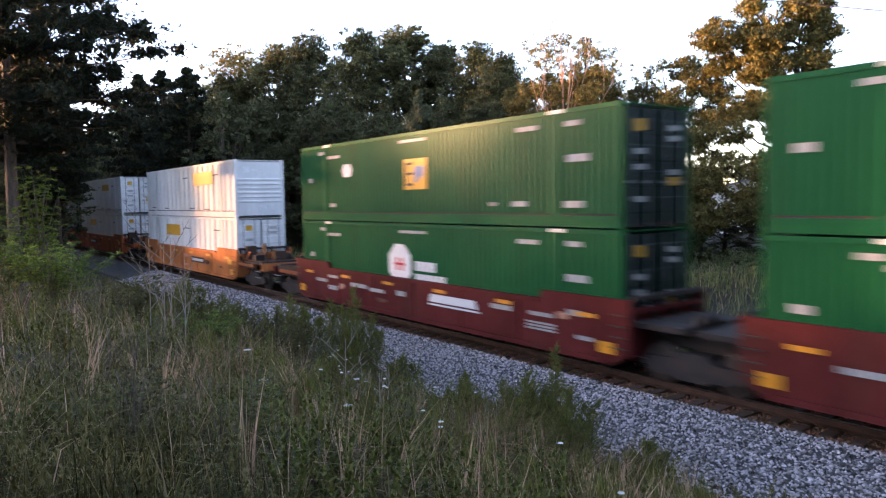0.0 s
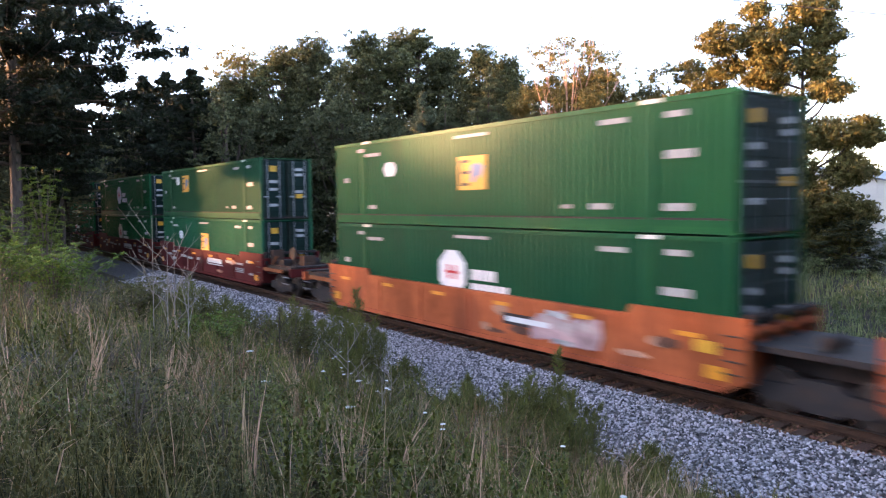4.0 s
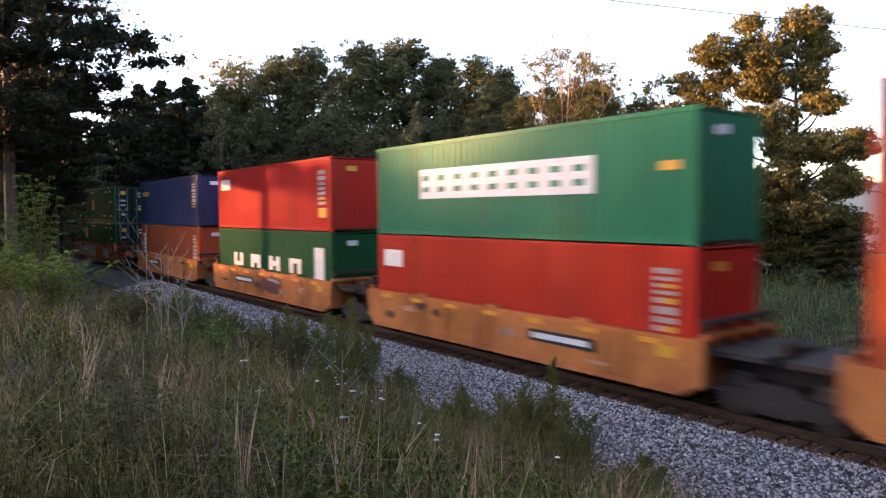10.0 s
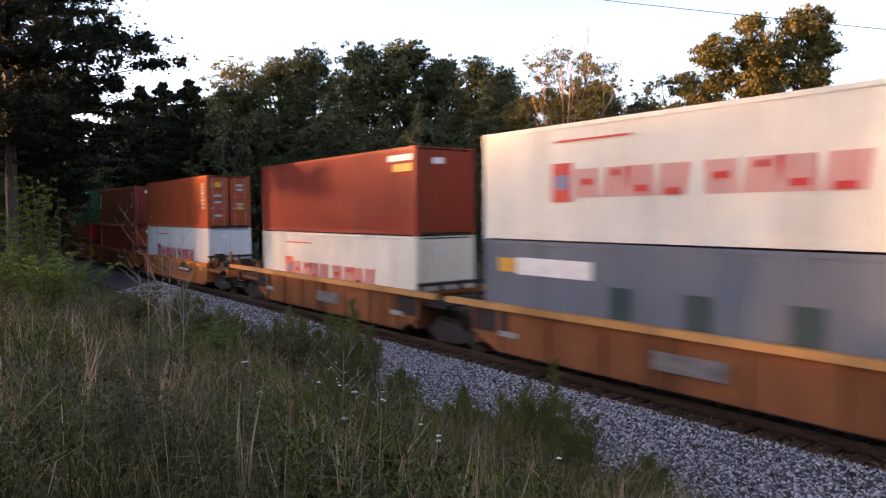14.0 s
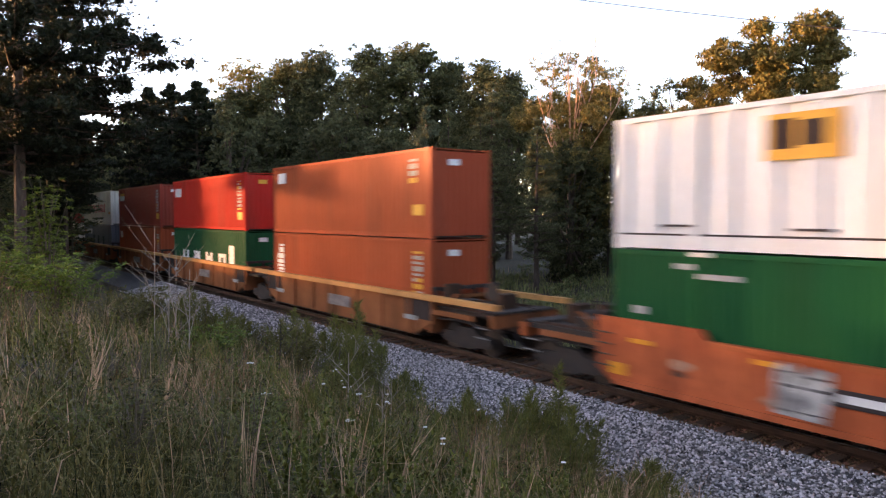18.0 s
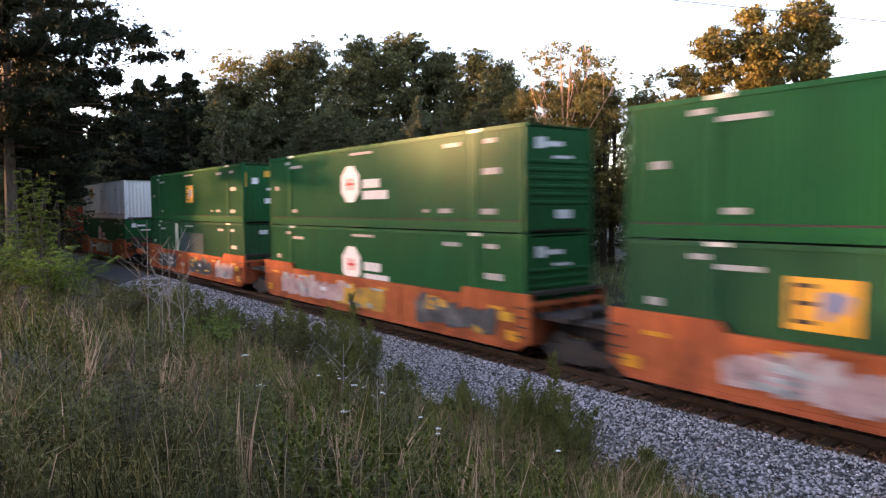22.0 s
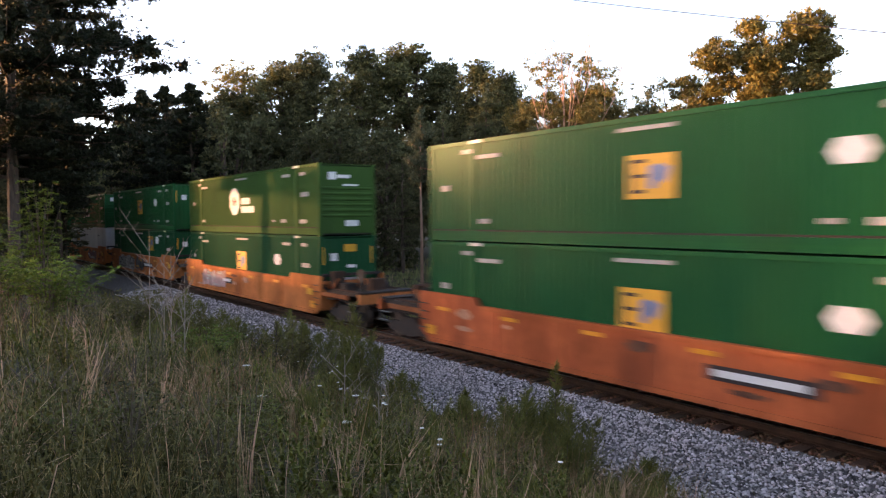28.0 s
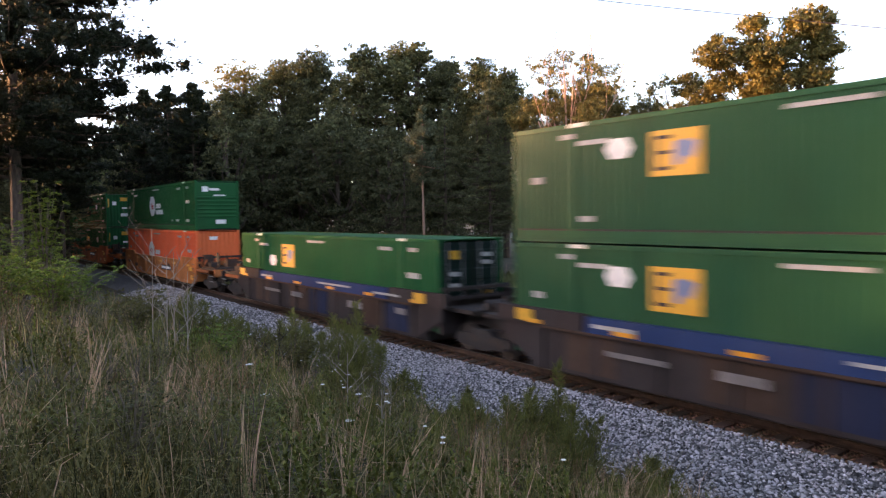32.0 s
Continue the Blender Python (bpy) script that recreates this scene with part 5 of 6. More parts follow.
def bare_tree_meshes(seed, h, r):
    """Pale limbs forking upwards like a vase, with leaf sprays tinted sunlit gold low among them and behind."""
    rng, py = np.random.default_rng(seed), random.Random(seed)
    b, tips = Build(), []
    b.tube([(0, 0, -0.3), (0.05, 0, h * 0.25), (0, 0, h * 0.52)], [0.22, 0.18, 0.13], 8)

    def limb(p, way, length, thick, level):
        pts, w = [p], Vector(way)
        for k in range(3):
            w = (w + Vector((py.uniform(-0.1, 0.1), py.uniform(-0.1, 0.1), 0.09))).normalized()
            pts.append(pts[-1] + w * length / 3)
        b.tube([tuple(o) for o in pts], [thick, thick * 0.78, thick * 0.56, thick * 0.3], 5 if level < 2 else 4)
        if level == 2:
            tips.append(pts[-1])
            return
        for k in range(3):
            s = pts[1].lerp(pts[3], py.uniform(0.1, 0.95))
            side = Vector((py.uniform(-1, 1), py.uniform(-1, 1), py.uniform(0.2, 0.8))).normalized()
            limb(s, (w * 1.3 + side * 0.75).normalized(), length * py.uniform(0.35, 0.55), thick * 0.45, level + 1)

    for i in range(8):
        a = i * 2.4 + 0.5
        out = 0.12 + 0.62 * ((i + 0.5) / 8)
        limb(Vector((0, 0, h * (0.52 - 0.018 * i))), (math.cos(a) * out, math.sin(a) * out, 1.0), h * (0.46 - 0.12 * out) * py.uniform(0.8, 0.95), 0.07, 0)
    q = []
    for i in range(64):
        a, d = py.uniform(0, 6.283), r * py.uniform(0.2, 1.0)
        f = py.uniform(0.34, 0.86)
        q.append(leaf_sprays(rng, (math.cos(a) * d, math.sin(a) * d + 0.8, h * f), r * py.uniform(0.2, 0.3), 14, 24, 0.075, 0.26)[1])
    for e in tips[::5]:
        q.append(leaf_tris(rng, np.array(e) + rng.normal(0, 0.2, (14, 3)), 0.06))
    return b.mesh("trunk", PALE_BARK), soup("crown", np.concatenate(q), 3, LEAF_SUN_TINT)


BARE = bare_tree_meshes(61, 16.5, 3.6)
PINE = [pine_meshes(71 + i, 11.0, 2.2, NEEDLE, low=0.22, tufts=20, size=0.19, fat=0.075, count=16, heart=4) for i in range(2)]
BIGPINE = [pine_meshes(81 + i, 21.0, 6.4, NEEDLE_SHADE, low=0.1, whorls=25, tufts=30, size=0.3, fat=0.14, count=7, heart=9, inner_size=0.8) for i in range(2)]
SLIM = pine_meshes(77, 11.0, 2.2, NEEDLE_PALE, low=0.62, whorls=11, tufts=30, size=0.24, fat=0.09, count=14, heart=4, bark=PINE_BARK)
OVERPINE = pine_meshes(84, 17.0, 5.0, NEEDLE_SHADE, low=0.42, whorls=16, tufts=44, size=0.24, fat=0.12, count=10, heart=12, inner_size=0.8)
HUGEPINE = pine_meshes(87, 33.0, 12.5, NEEDLE_SHADE, low=0.19, whorls=40, tufts=84, size=0.3, fat=0.1, count=12, heart=26, inner_size=0.75)
# light-blocking trees for out of view; the sparse ones let some sun through
SPARSE_BLOCKERS = [broadleaf_meshes(95 + i, 14.0, 4.0, LEAF_DARK, BARK, low=0.08, clumps=40 + 16 * i, leaves=34 + 50 * i, size=0.22 + 0.02 * i, core=6, spray=0.5) for i in range(2)]
BLOCKERS = [broadleaf_meshes(91 + i, 14.0, 4.0, LEAF_DARK, BARK, low=0.06, clumps=50, leaves=30, size=0.55, core=12) for i in range(2)]

# lobes of the crowns: metres across from the trunk and up, radius, fullness
BIG_OAK = [(-2.0, 14.0, 0.75, 0.8), (0.3, 13.7, 1.15, 1.0), (-3.5, 12.5, 1.25, 0.9), (-1.4, 12.3, 1.5, 1.0), (0.6, 12.6, 1.05, 1.0), (-4.0, 11.2, 0.95, 0.8), (-1.7, 10.8, 1.5, 1.0), (0.3, 11.0, 1.2, 1.0),
           (1.2, 9.5, 1.0, 0.9), (0.6, 9.8, 0.8, 0.8), (-1.4, 8.8, 1.5, 0.8), (-2.9, 7.4, 1.2, 0.6), (-0.3, 7.1, 1.5, 0.9), (1.5, 7.1, 1.3, 1.0), (2.7, 7.1, 0.9, 1.0), (2.9, 7.7, 0.6, 0.9), (1.9, 5.3, 1.25, 1.0),
           (-0.6, 5.2, 1.6, 0.9), (-3.3, 5.5, 1.2, 0.5), (-4.6, 4.4, 1.4, 0.7), (-1.8, 3.3, 1.6, 0.9), (0.8, 3.6, 1.7, 1.0), (2.0, 3.0, 1.3, 1.0), (-3.7, 8.7, 1.0, 0.6), (-4.5, 7.2, 1.0, 0.5), (-2.4, 8.6, 0.9, 0.7), (-4.0, 2.6, 1.3, 0.8), (-0.4, 1.8, 1.5, 0.9), (1.8, 1.5, 1.3, 0.9)]
MID_OAK = [(-0.6, 11.6, 0.9, 0.9), (0.4, 10.6, 1.2, 1.0), (1.5, 9.8, 0.9, 0.9), (-0.5, 9.5, 1.1, 0.8), (0.6, 8.4, 1.2, 0.8), (-0.5, 7.0, 1.1, 0.4), (0.8, 6.0, 1.1, 0.4), (-0.8, 4.9, 1.1, 0.45), (0.6, 3.8, 1.2, 0.6), (-0.4, 2.6, 1.3, 0.7)]
LOW_OAK = [(-1.5, 10.3, 0.6, 0.8), (-0.6, 9.8, 0.8, 0.9), (0.5, 9.4, 0.8, 0.8), (-1.0, 8.4, 1.0, 0.7), (0.4, 7.4, 1.0, 0.7), (-0.7, 6.2, 1.1, 0.6), (0.6, 5.0, 1.2, 0.6), (-0.8, 3.8, 1.2, 0.7), (0.3, 2.4, 1.3, 0.8)]
GOLD_MASS = [(-1.2, 10.6, 1.3, 1.0), (0.3, 11.4, 1.3, 1.0), (1.6, 11.0, 1.2, 1.0), (-0.3, 9.4, 1.5, 1.0), (1.3, 9.1, 1.4, 1.0), (2.6, 10.4, 1.1, 0.9), (3.4, 11.8, 1.0, 0.7), (0.5, 7.6, 1.5, 0.9), (2.4, 7.2, 1.5, 0.9), (3.6, 9.0, 1.2, 0.8)]
PINE_TOP = [(0.0, 11.9, 0.45, 0.7), (-0.4, 11.4, 0.5, 0.7), (0.5, 11.2, 0.5, 0.7), (-0.7, 10.6, 0.5, 0.6), (0.6, 10.2, 0.55, 0.6), (-0.4, 9.4, 0.6, 0.5), (0.4, 8.2, 0.6, 0.4), (-0.3, 6.8, 0.6, 0.3)]
LOBED = [
    (lobed_meshes(206, 12.0, GOLD_MASS, LEAF_SUN_TINT, BARK, size=0.095, dense=66.0, base=0.12, spray=0.34), "tree", -32.0, 33.0, "broad oak behind the pale-limbed tree, lit by the low sun"),
    (lobed_meshes(201, 14.4, BIG_OAK, LEAF_SUN_TINT, BARK, size=0.105, dense=88.0, leaves=28, spray=0.36), "tree", -17.4, 36.0, "tall oak with a heavy uneven crown lit by low sun"),
    (lobed_meshes(202, 11.8, MID_OAK, LEAF_SUN_TINT, BARK, size=0.095, dense=80.0, base=0.12, spray=0.34), "tree", -22.9, 35.0, "thin-crowned oak with gaps, its top lit by the low sun"),
    (lobed_meshes(203, 10.4, LOW_OAK, LEAF_SUN_TINT, BARK, size=0.095, dense=76.0, base=0.10, spray=0.34), "tree", -25.2, 36.0, "small thin-crowned oak with gaps of sky"),
    (lobed_meshes(204, 12.2, PINE_TOP, NEEDLE, BARK, size=0.08, dense=50.0, spray=0.26, base=0.11), "pine_tree", -24.4, 34.5, "thin sparse pine with tufts at its top"),
    (lobed_meshes(205, 14.6, [(x * 0.9, z * 1.19, r, f) for x, z, r, f in PINE_TOP], NEEDLE, BARK, size=0.08, dense=50.0, spray=0.26, base=0.11), "pine_tree", -29.4, 33.5, "thin sparse pine with tufts at its top"),
]

# kind, x, y, height, crown radius, tone
WOOD = [
    ("b", -104.1, 24.0, 18.6, 5.1, "light"), ("b", -95.5, 28.0, 17.4, 4.9, "oak"), ("b", -71.0, 27.0, 20.5, 5.2, "gold"), ("b", -67.5, 25.0, 16.8, 4.6, "oak"),
    ("b", -64.5, 29.0, 19.6, 3.9, "oak"), ("b", -61.6, 31.0, 19.9, 3.6, "oak"), ("b", -55.8, 33.0, 19.3, 3.6, "oak"),
    ("b", -55.5, 38.0, 20.4, 5.0, "oak"), ("b", -52.5, 40.0, 18.1, 3.4, "oak"), ("b", -46.0, 39.0, 17.0, 3.0, "oak"),
    ("p", -32.5, 28.0, 12.2, 1.9, "p"), ("p", -31.4, 22.3, 10.5, 1.4, "p"), ("p", -32.4, 27.0, 10.1, 2.1, "p"),
    ("p", -26.5, 26.0, 9.3, 2.1, "p"), ("bare", -28.8, 31.0, 14.8, 3.7, "gold"), ("b", -30.6, 33.5, 11.6, 2.0, "gold"), ("b", -25.8, 35.0, 11.0, 2.0, "gold"), ("b", -27.6, 34.0, 11.0, 2.0, "gold"),
    ("b", -27.4, 33.0, 12.0, 1.9, "gold"), ("b", -29.8, 33.0, 12.4, 1.8, "gold"), ("b", -27.8, 30.0, 8.4, 2.0, "dark"), ("b", -24.6, 33.0, 6.4, 1.5, "mid"), ("b", -22.4, 33.5, 4.6, 1.6, "mid"), ("b", -13.3, 37.0, 2.6, 0.8, "mid"), ("b", -15.4, 36.6, 3.0, 1.7, "dark"), ("b", -18.6, 36.8, 3.4, 1.9, "dark"), ("b", -21.6, 36.4, 3.0, 1.8, "dark"), ("b", -25.2, 34.6, 3.2, 1.8, "dark"),
    ("b", -49.9, 27.0, 12.7, 3.2, "dark"), ("b", -59.9, 25.0, 13.5, 3.3, "dark"), ("b", -68.6, 23.0, 12.2, 3.5, "dark"),
    ("b", -91.6, 22.0, 13.1, 4.4, "dark"), ("b", -43.9, 28.0, 10.9, 2.8, "dark"), ("b", -41.9, 38.0, 15.3, 2.6, "oak"),
    ("b", -79.0, 24.0, 14.0, 4.4, "dark"), ("b", -84.0, 30.0, 15.5, 4.8, "oak"), ("b", -116.0, 23.0, 15.0, 5.0, "dark"), ("b", -130.0, 24.0, 17.0, 5.5, "oak"),
    ("b", -150.0, 22.0, 18.0, 6.0, "dark"), ("p", -39.5, 26.5, 9.0, 1.8, "p"), ("p", -29.5, 25.5, 8.2, 2.0, "p"), ("p", -37.5, 28.5, 11.5, 1.9, "p"),
    ("b", -53.5, 25.5, 10.0, 2.8, "dark"), ("b", -30.5, 34.0, 8.6, 2.4, "dark"),
]


def make_wood():
    py = random.Random(9)
    count = 0
    for kind, x, y, h, r, tone in WOOD:
        z = float(ground_z(y)) - 0.1
        turn = py.uniform(0, 6.283)
        if kind == "p":
            s = (r / 2.2, r / 2.2, h / 11.0)
            place_tree(SLIM if r < 1.5 else PINE[count % 2], "pine_tree", x, y, z, turn, s, "slender green pine with a thin bare lower trunk", "pines at the wood's edge")
        elif kind == "bare":
            place_tree(BARE, "tree", x, y, z, turn, (r / 3.6, r / 3.6, h / 16.5), "half-dead pale-limbed tree with leaves tinted sunlit gold", "trees behind the track")
        elif tone == "oak":
            place_tree(OAK[count % 3], "tree", x, y, z, turn, (r / 3.2, r / 3.2, h / 18.0), "tall dark green broadleaf tree behind the track", "trees behind the track")
        elif tone == "gold":
            place_tree(GOLD[count % 2], "tree", x, y, z, turn, (r / 2.6, r / 2.6, h / 14.0), "broadleaf tree with yellow-green leaves tinted as in low sun", "trees behind the track")
        elif tone == "light":
            place_tree(LIGHT, "tree", x, y, z, turn, (r / 5.0, r / 5.0, h / 18.0), "light green broadleaf tree behind the track", "trees behind the track")
        elif tone == "mid":
            place_tree(LIGHT, "tree", x, y, z, turn, (r / 5.0, r / 5.0, h / 18.0), "small green broadleaf tree at the wood's edge", "understorey trees")
        else:
            place_tree(DARKT[count % 2], "tree", x, y, z, turn, (r / 2.4, r / 2.4, h / 11.0), "dense dark green understorey tree at the wood's edge", "understorey trees")
        count += 1
    for meshes, name, x, y, words in LOBED:
        place_tree(meshes, name, x, y, float(ground_z(y)) - 0.1, 0.0, (1, 1, 0.945), words, "trees behind the track")
    # the wood goes on behind
    for i in range(26):
        x = -150 + i * 4.7 + py.uniform(-1.5, 1.5)
        y = py.uniform(44, 58) if x < -36 else py.uniform(50, 62)
        h = py.uniform(12, 15) if x < -50 else py.uniform(7, 9) if x < -46 else py.uniform(3.5, 4.5)
        m, base = FAROAK[i % 2], 18.0
        place_tree(m, "tree", x, y, float(ground_z(y)) - 0.1, py.uniform(0, 6), (h / base * 1.15,) * 2 + (h / base,), "dark green tree deeper in the wood", "trees deeper in the wood")
    # near side of the track: pines to the left and an added, unseen belt of trees behind the camera
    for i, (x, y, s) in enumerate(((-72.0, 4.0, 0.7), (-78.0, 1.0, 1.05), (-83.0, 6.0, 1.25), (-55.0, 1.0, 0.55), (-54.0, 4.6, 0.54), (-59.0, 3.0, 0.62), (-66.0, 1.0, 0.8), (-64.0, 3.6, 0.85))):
        place_tree(BIGPINE[i % 2], "pine_tree", x, y, float(ground_z(y)) - 0.1, 0.8 + i * 1.9, (s, s, s), "large pine with shade-darkened needles and drooping branches beside the track", "large pines beside the track")
    place_tree(HUGEPINE, "pine_tree", -39.8, 3.8, float(ground_z(3.8)) - 0.1, 0.4, (0.74, 0.74, 0.78), "tall pine with shade-darkened needles on layered drooping branches beside the track", "large pines beside the track")
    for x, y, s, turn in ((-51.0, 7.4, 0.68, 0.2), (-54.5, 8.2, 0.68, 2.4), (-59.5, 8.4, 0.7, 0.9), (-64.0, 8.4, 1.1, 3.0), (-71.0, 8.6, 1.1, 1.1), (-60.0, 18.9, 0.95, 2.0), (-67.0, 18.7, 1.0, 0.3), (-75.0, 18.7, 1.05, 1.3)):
        place_tree(OVERPINE, "pine_tree", x, y, float(ground_z(y)) - 0.1, turn, (s * 1.1, s * 1.1, s), "pine with shade-darkened needles whose high branches overhang the track", "large pines beside the track")
    for i in range(9):
        x = -50.5 - i * 3.4
        place_tree(FAROAK[i % 2], "tree", x, 4.8 + 0.2 * i, float(ground_z(5.0)) - 0.5, i * 1.9, (0.5, 0.5, (6.5 + 1.5 * (i % 3)) / 18.0), "dense dark thicket tree beside the track", "undergrowth below the pines")
    n = 0
    # added behind the camera: heights and gaps set how much sun gets through
    belt = [(-230 + i * 5.2 + py.uniform(-1, 1), -46 + py.uniform(-4, 4), 0.0) for i in range(48)]
    # added too: right ones dim container ends, left ones the track, far ones horizon glow
    belt += [(py.uniform(12, 40), py.uniform(-30, 7), 16.0) for i in range(16)] + [(py.uniform(0, 40), py.uniform(22, 46), 16.0) for i in range(14)] + [(-66 - i * 5.5, py.uniform(5.0, 7.5), 13.0) for i in range(12)] + [(-54 - i * 7, 19.5 + i * 0.1, 14.0) for i in range(10)] + [(-53 - i * 4.0, 6.6 + 0.4 * (i % 2), 8.0) for i in range(4)] + [(-100 + i * 6.0, py.uniform(95, 115), 9.0) for i in range(14)] + [(10 + i * 5.0, 5.0 if i % 2 else 22.5, 18.0) for i in range(8)]
    for x, y, h in belt:
        h = h or float(np.interp(x, [-230, -165, -158, -136, -130, -118, -108, -103, -88, -83, -73, -66, 30], [24, 24, 19, 19, 15, 12, 11, 10.5, 10.5, 10.5, 10.5, 10.5, 12])) * py.uniform(0.94, 1.06)
        wide = 0.8 if x < -49 and y > 0 or y > 90 else 1.3
        place_tree(FAROAK[n % 2] if wide == 0.8 else ([SPARSE_BLOCKERS[x > -82]] if -112 < x < -54 and y < -30 else BLOCKERS)[n % (1 if -112 < x < -54 and y < -30 else 2)], "tree", x, y, float(ground_z(y)) - 0.1, py.uniform(0, 6), (wide, wide, h / (18.0 if wide == 0.8 else 14.0)), "dark green tree of an added belt that blocks light", "belt of trees round the meadow")
        n += 1
    for i, (x, y, h, s) in enumerate(((-51.5, 5.4, 6.5, 0.7), (-54.5, 6.4, 7.0, 0.7), (-57.0, 0.0, 6.0, 0.9), (-58.0, 4.2, 9.0, 0.9), (-62.0, 7.0, 8.0, 0.75))):
        place_tree(DARKT[i % 2], "tree", x, y, float(ground_z(y)) - 0.1, i * 1.3, (s, s, h / 11.0), "dense dark undergrowth tree below the pines", "undergrowth below the pines")


make_wood()


# ---- weeds on the bank ----
def blades(name, rng, x, y, z, tall, width, lean, mat, words, toward=None):
    n = len(x)
    a = rng.uniform(0, 6.283, n) if toward is None else toward
    face = a + rng.uniform(1.0, 2.1, n)
    wx, wy = np.cos(face) * width / 2, np.sin(face) * width / 2
    dx, dy = np.cos(a) * lean * tall, np.sin(a) * lean * tall
    v = np.empty((n, 6, 3))
    for j, (f, u, wide) in enumerate(((0.0, 0.0, 1.0), (0.55, 0.3, 0.75), (1.0, 1.0, 0.12))):
        for s, k in ((-1, 0), (1, 1)):
            v[:, j * 2 + k, 0] = x + dx * u + s * wx * wide
            v[:, j * 2 + k, 1] = y + dy * u + s * wy * wide
            v[:, j * 2 + k, 2] = z + tall * f * np.sqrt(1 - np.minimum(0.8, (lean * u) ** 2))
    i = (np.arange(n) * 6)[:, None]
    faces = np.concatenate([i + np.array([0, 1, 3, 2]), i + np.array([2, 3, 5, 4])])
    return tagged(new(name, solid(name, v.reshape(-1, 3), faces, mat)), words, "grass", kind="stuff")


def bank_points(rng, n, near=2.6, far=46.0, left=-93.0, right=-8.0, y1=9.6):
    az = np.radians(rng.uniform(left, right, n * 3))
    d = np.exp(rng.uniform(math.log(near), math.log(far), n * 3))
    x, y = d * np.sin(az), d * np.cos(az)
    edge = y1 - 0.6 + 0.6 * np.sin(x * 1.3) * np.sin(x * 0.37 + 1)
    keep = (y > -1.5) & (y < edge)
    return x[keep][:n], y[keep][:n]


def patch_noise(x, y, f, s):
    return np.array([noise.noise(Vector((a * f, b * f, s))) for a, b in zip(x, y)])


def make_weeds():
    rng = np.random.default_rng(21)
    x, y = bank_points(rng, 50000, near=3.5)
    k = patch_noise(x, y, 0.55, 1.0) + 0.5 * patch_noise(x, y, 1.7, 2.0)
    tone = patch_noise(x, y, 0.45, 17.0) + rng.normal(0, 0.16, len(x)) + 0.35 * np.exp(-((x + 6.6) ** 2 + (y - 5.4) ** 2) / 3.0)
    tall = np.clip(np.hypot(x, y) / 8.0, 0.55, 1.0) * rng.uniform(0.2, 0.62, len(x)) * np.clip(1 + 2.0 * k, 0.2, 2.0)
    shade = patch_noise(x, y, 1.1, 31.0) + rng.normal(0, 0.2, len(x))
    for name, pick, mat, words in (("dark_grass", (tone < 0.24) & (shade > -0.12), DARK_GRASS, "dark green grass on the bank"), ("bank_grass", (tone < 0.24) & (shade <= -0.12), GRASS, "tall green grass on the bank"), ("brown_grass", tone >= 0.24, BROWN_GRASS, "withered brown grass on the bank")):
        m = int(pick.sum())
        blades(name, rng, x[pick], y[pick], ground_z(y[pick]) - 0.05, tall[pick], rng.uniform(0.004, 0.011, m), rng.uniform(0.1, 1.25, m), mat, words)
    # the bank goes on round the path
    gx, gy = rng.uniform(-14, 16, 16000), rng.uniform(-14, 9.0, 16000)
    keep = ((gx > -0.12 * np.abs(gy) - 0.4) | (gy < -0.8)) & (np.hypot(gx, gy) > 0.7)
    gx, gy = gx[keep], gy[keep]
    blades("path_grass", rng, gx, gy, ground_z(gy) - 0.05, rng.uniform(0.15, 0.45, len(gx)), rng.uniform(0.008, 0.018, len(gx)), rng.uniform(0.2, 1.1, len(gx)), GRASS, "trodden grass on the bank beside the path")
    # straw stands in narrow leaning tufts
    x, y = bank_points(rng, 1500, near=4.0, far=20)
    keep = patch_noise(x, y, 0.7, 7.0) + 0.4 * patch_noise(x, y, 2.2, 8.0) > 0.05
    x, y = x[keep][:210], y[keep][:210]
    n = 14
    big = np.repeat(rng.uniform(0.45, 1.0, len(x)), n)
    sx, sy = np.repeat(x, n) + rng.normal(0, 0.03, len(x) * n) * big, np.repeat(y, n) + rng.normal(0, 0.03, len(x) * n) * big
    blades("dry_grass", rng, sx, sy, ground_z(sy) - 0.05, rng.uniform(0.6, 1.05, len(sx)) * (big + 0.1), rng.uniform(0.005, 0.012, len(sx)), np.repeat(rng.uniform(0.15, 0.7, len(x)), n) + rng.uniform(-0.1, 0.15, len(sx)), STRAW, "pale dry grass tufts on the bank", np.repeat(rng.uniform(0, 6.283, len(x)), n) + rng.normal(0, 0.25, len(sx)))
    x, y = bank_points(rng, 1500, near=4.2)
    blades("scattered_straw", rng, x, y, ground_z(y) - 0.05, rng.uniform(0.3, 0.8, len(x)), rng.uniform(0.004, 0.007, len(x)), rng.uniform(0.2, 1.2, len(x)), STRAW, "scattered pale straws on the bank")
    x, y = bank_points(rng, 420, near=3.4, far=18)
    blades("straw_stalks", rng, x, y, ground_z(y) - 0.05, rng.uniform(0.7, 1.1, len(x)), rng.uniform(0.006, 0.010, len(x)), rng.uniform(0.2, 0.9, len(x)), STRAW, "long bent straw stalks on the bank")
    # feathery weeds at the foot of the bank
    x, y = bank_points(rng, 520, near=4.0, far=26, y1=9.3)
    keep = (y > 3.4) & (y < 7.4) & (patch_noise(x, y, 0.8, 23.0) > 0.05)
    x, y = x[keep], y[keep]
    n = 210
    tall = rng.uniform(0.35, 0.85, len(x))
    f = rng.uniform(0.08, 1.0, (len(x), n))
    spread = 0.24 * (1.06 - f) ** 0.8
    ang = rng.uniform(0, 6.283, (len(x), n))
    r = spread * rng.uniform(0, 1, (len(x), n)) ** 0.6
    bx, by = (x[:, None] + np.cos(ang) * r).ravel(), (y[:, None] + np.sin(ang) * r).ravel()
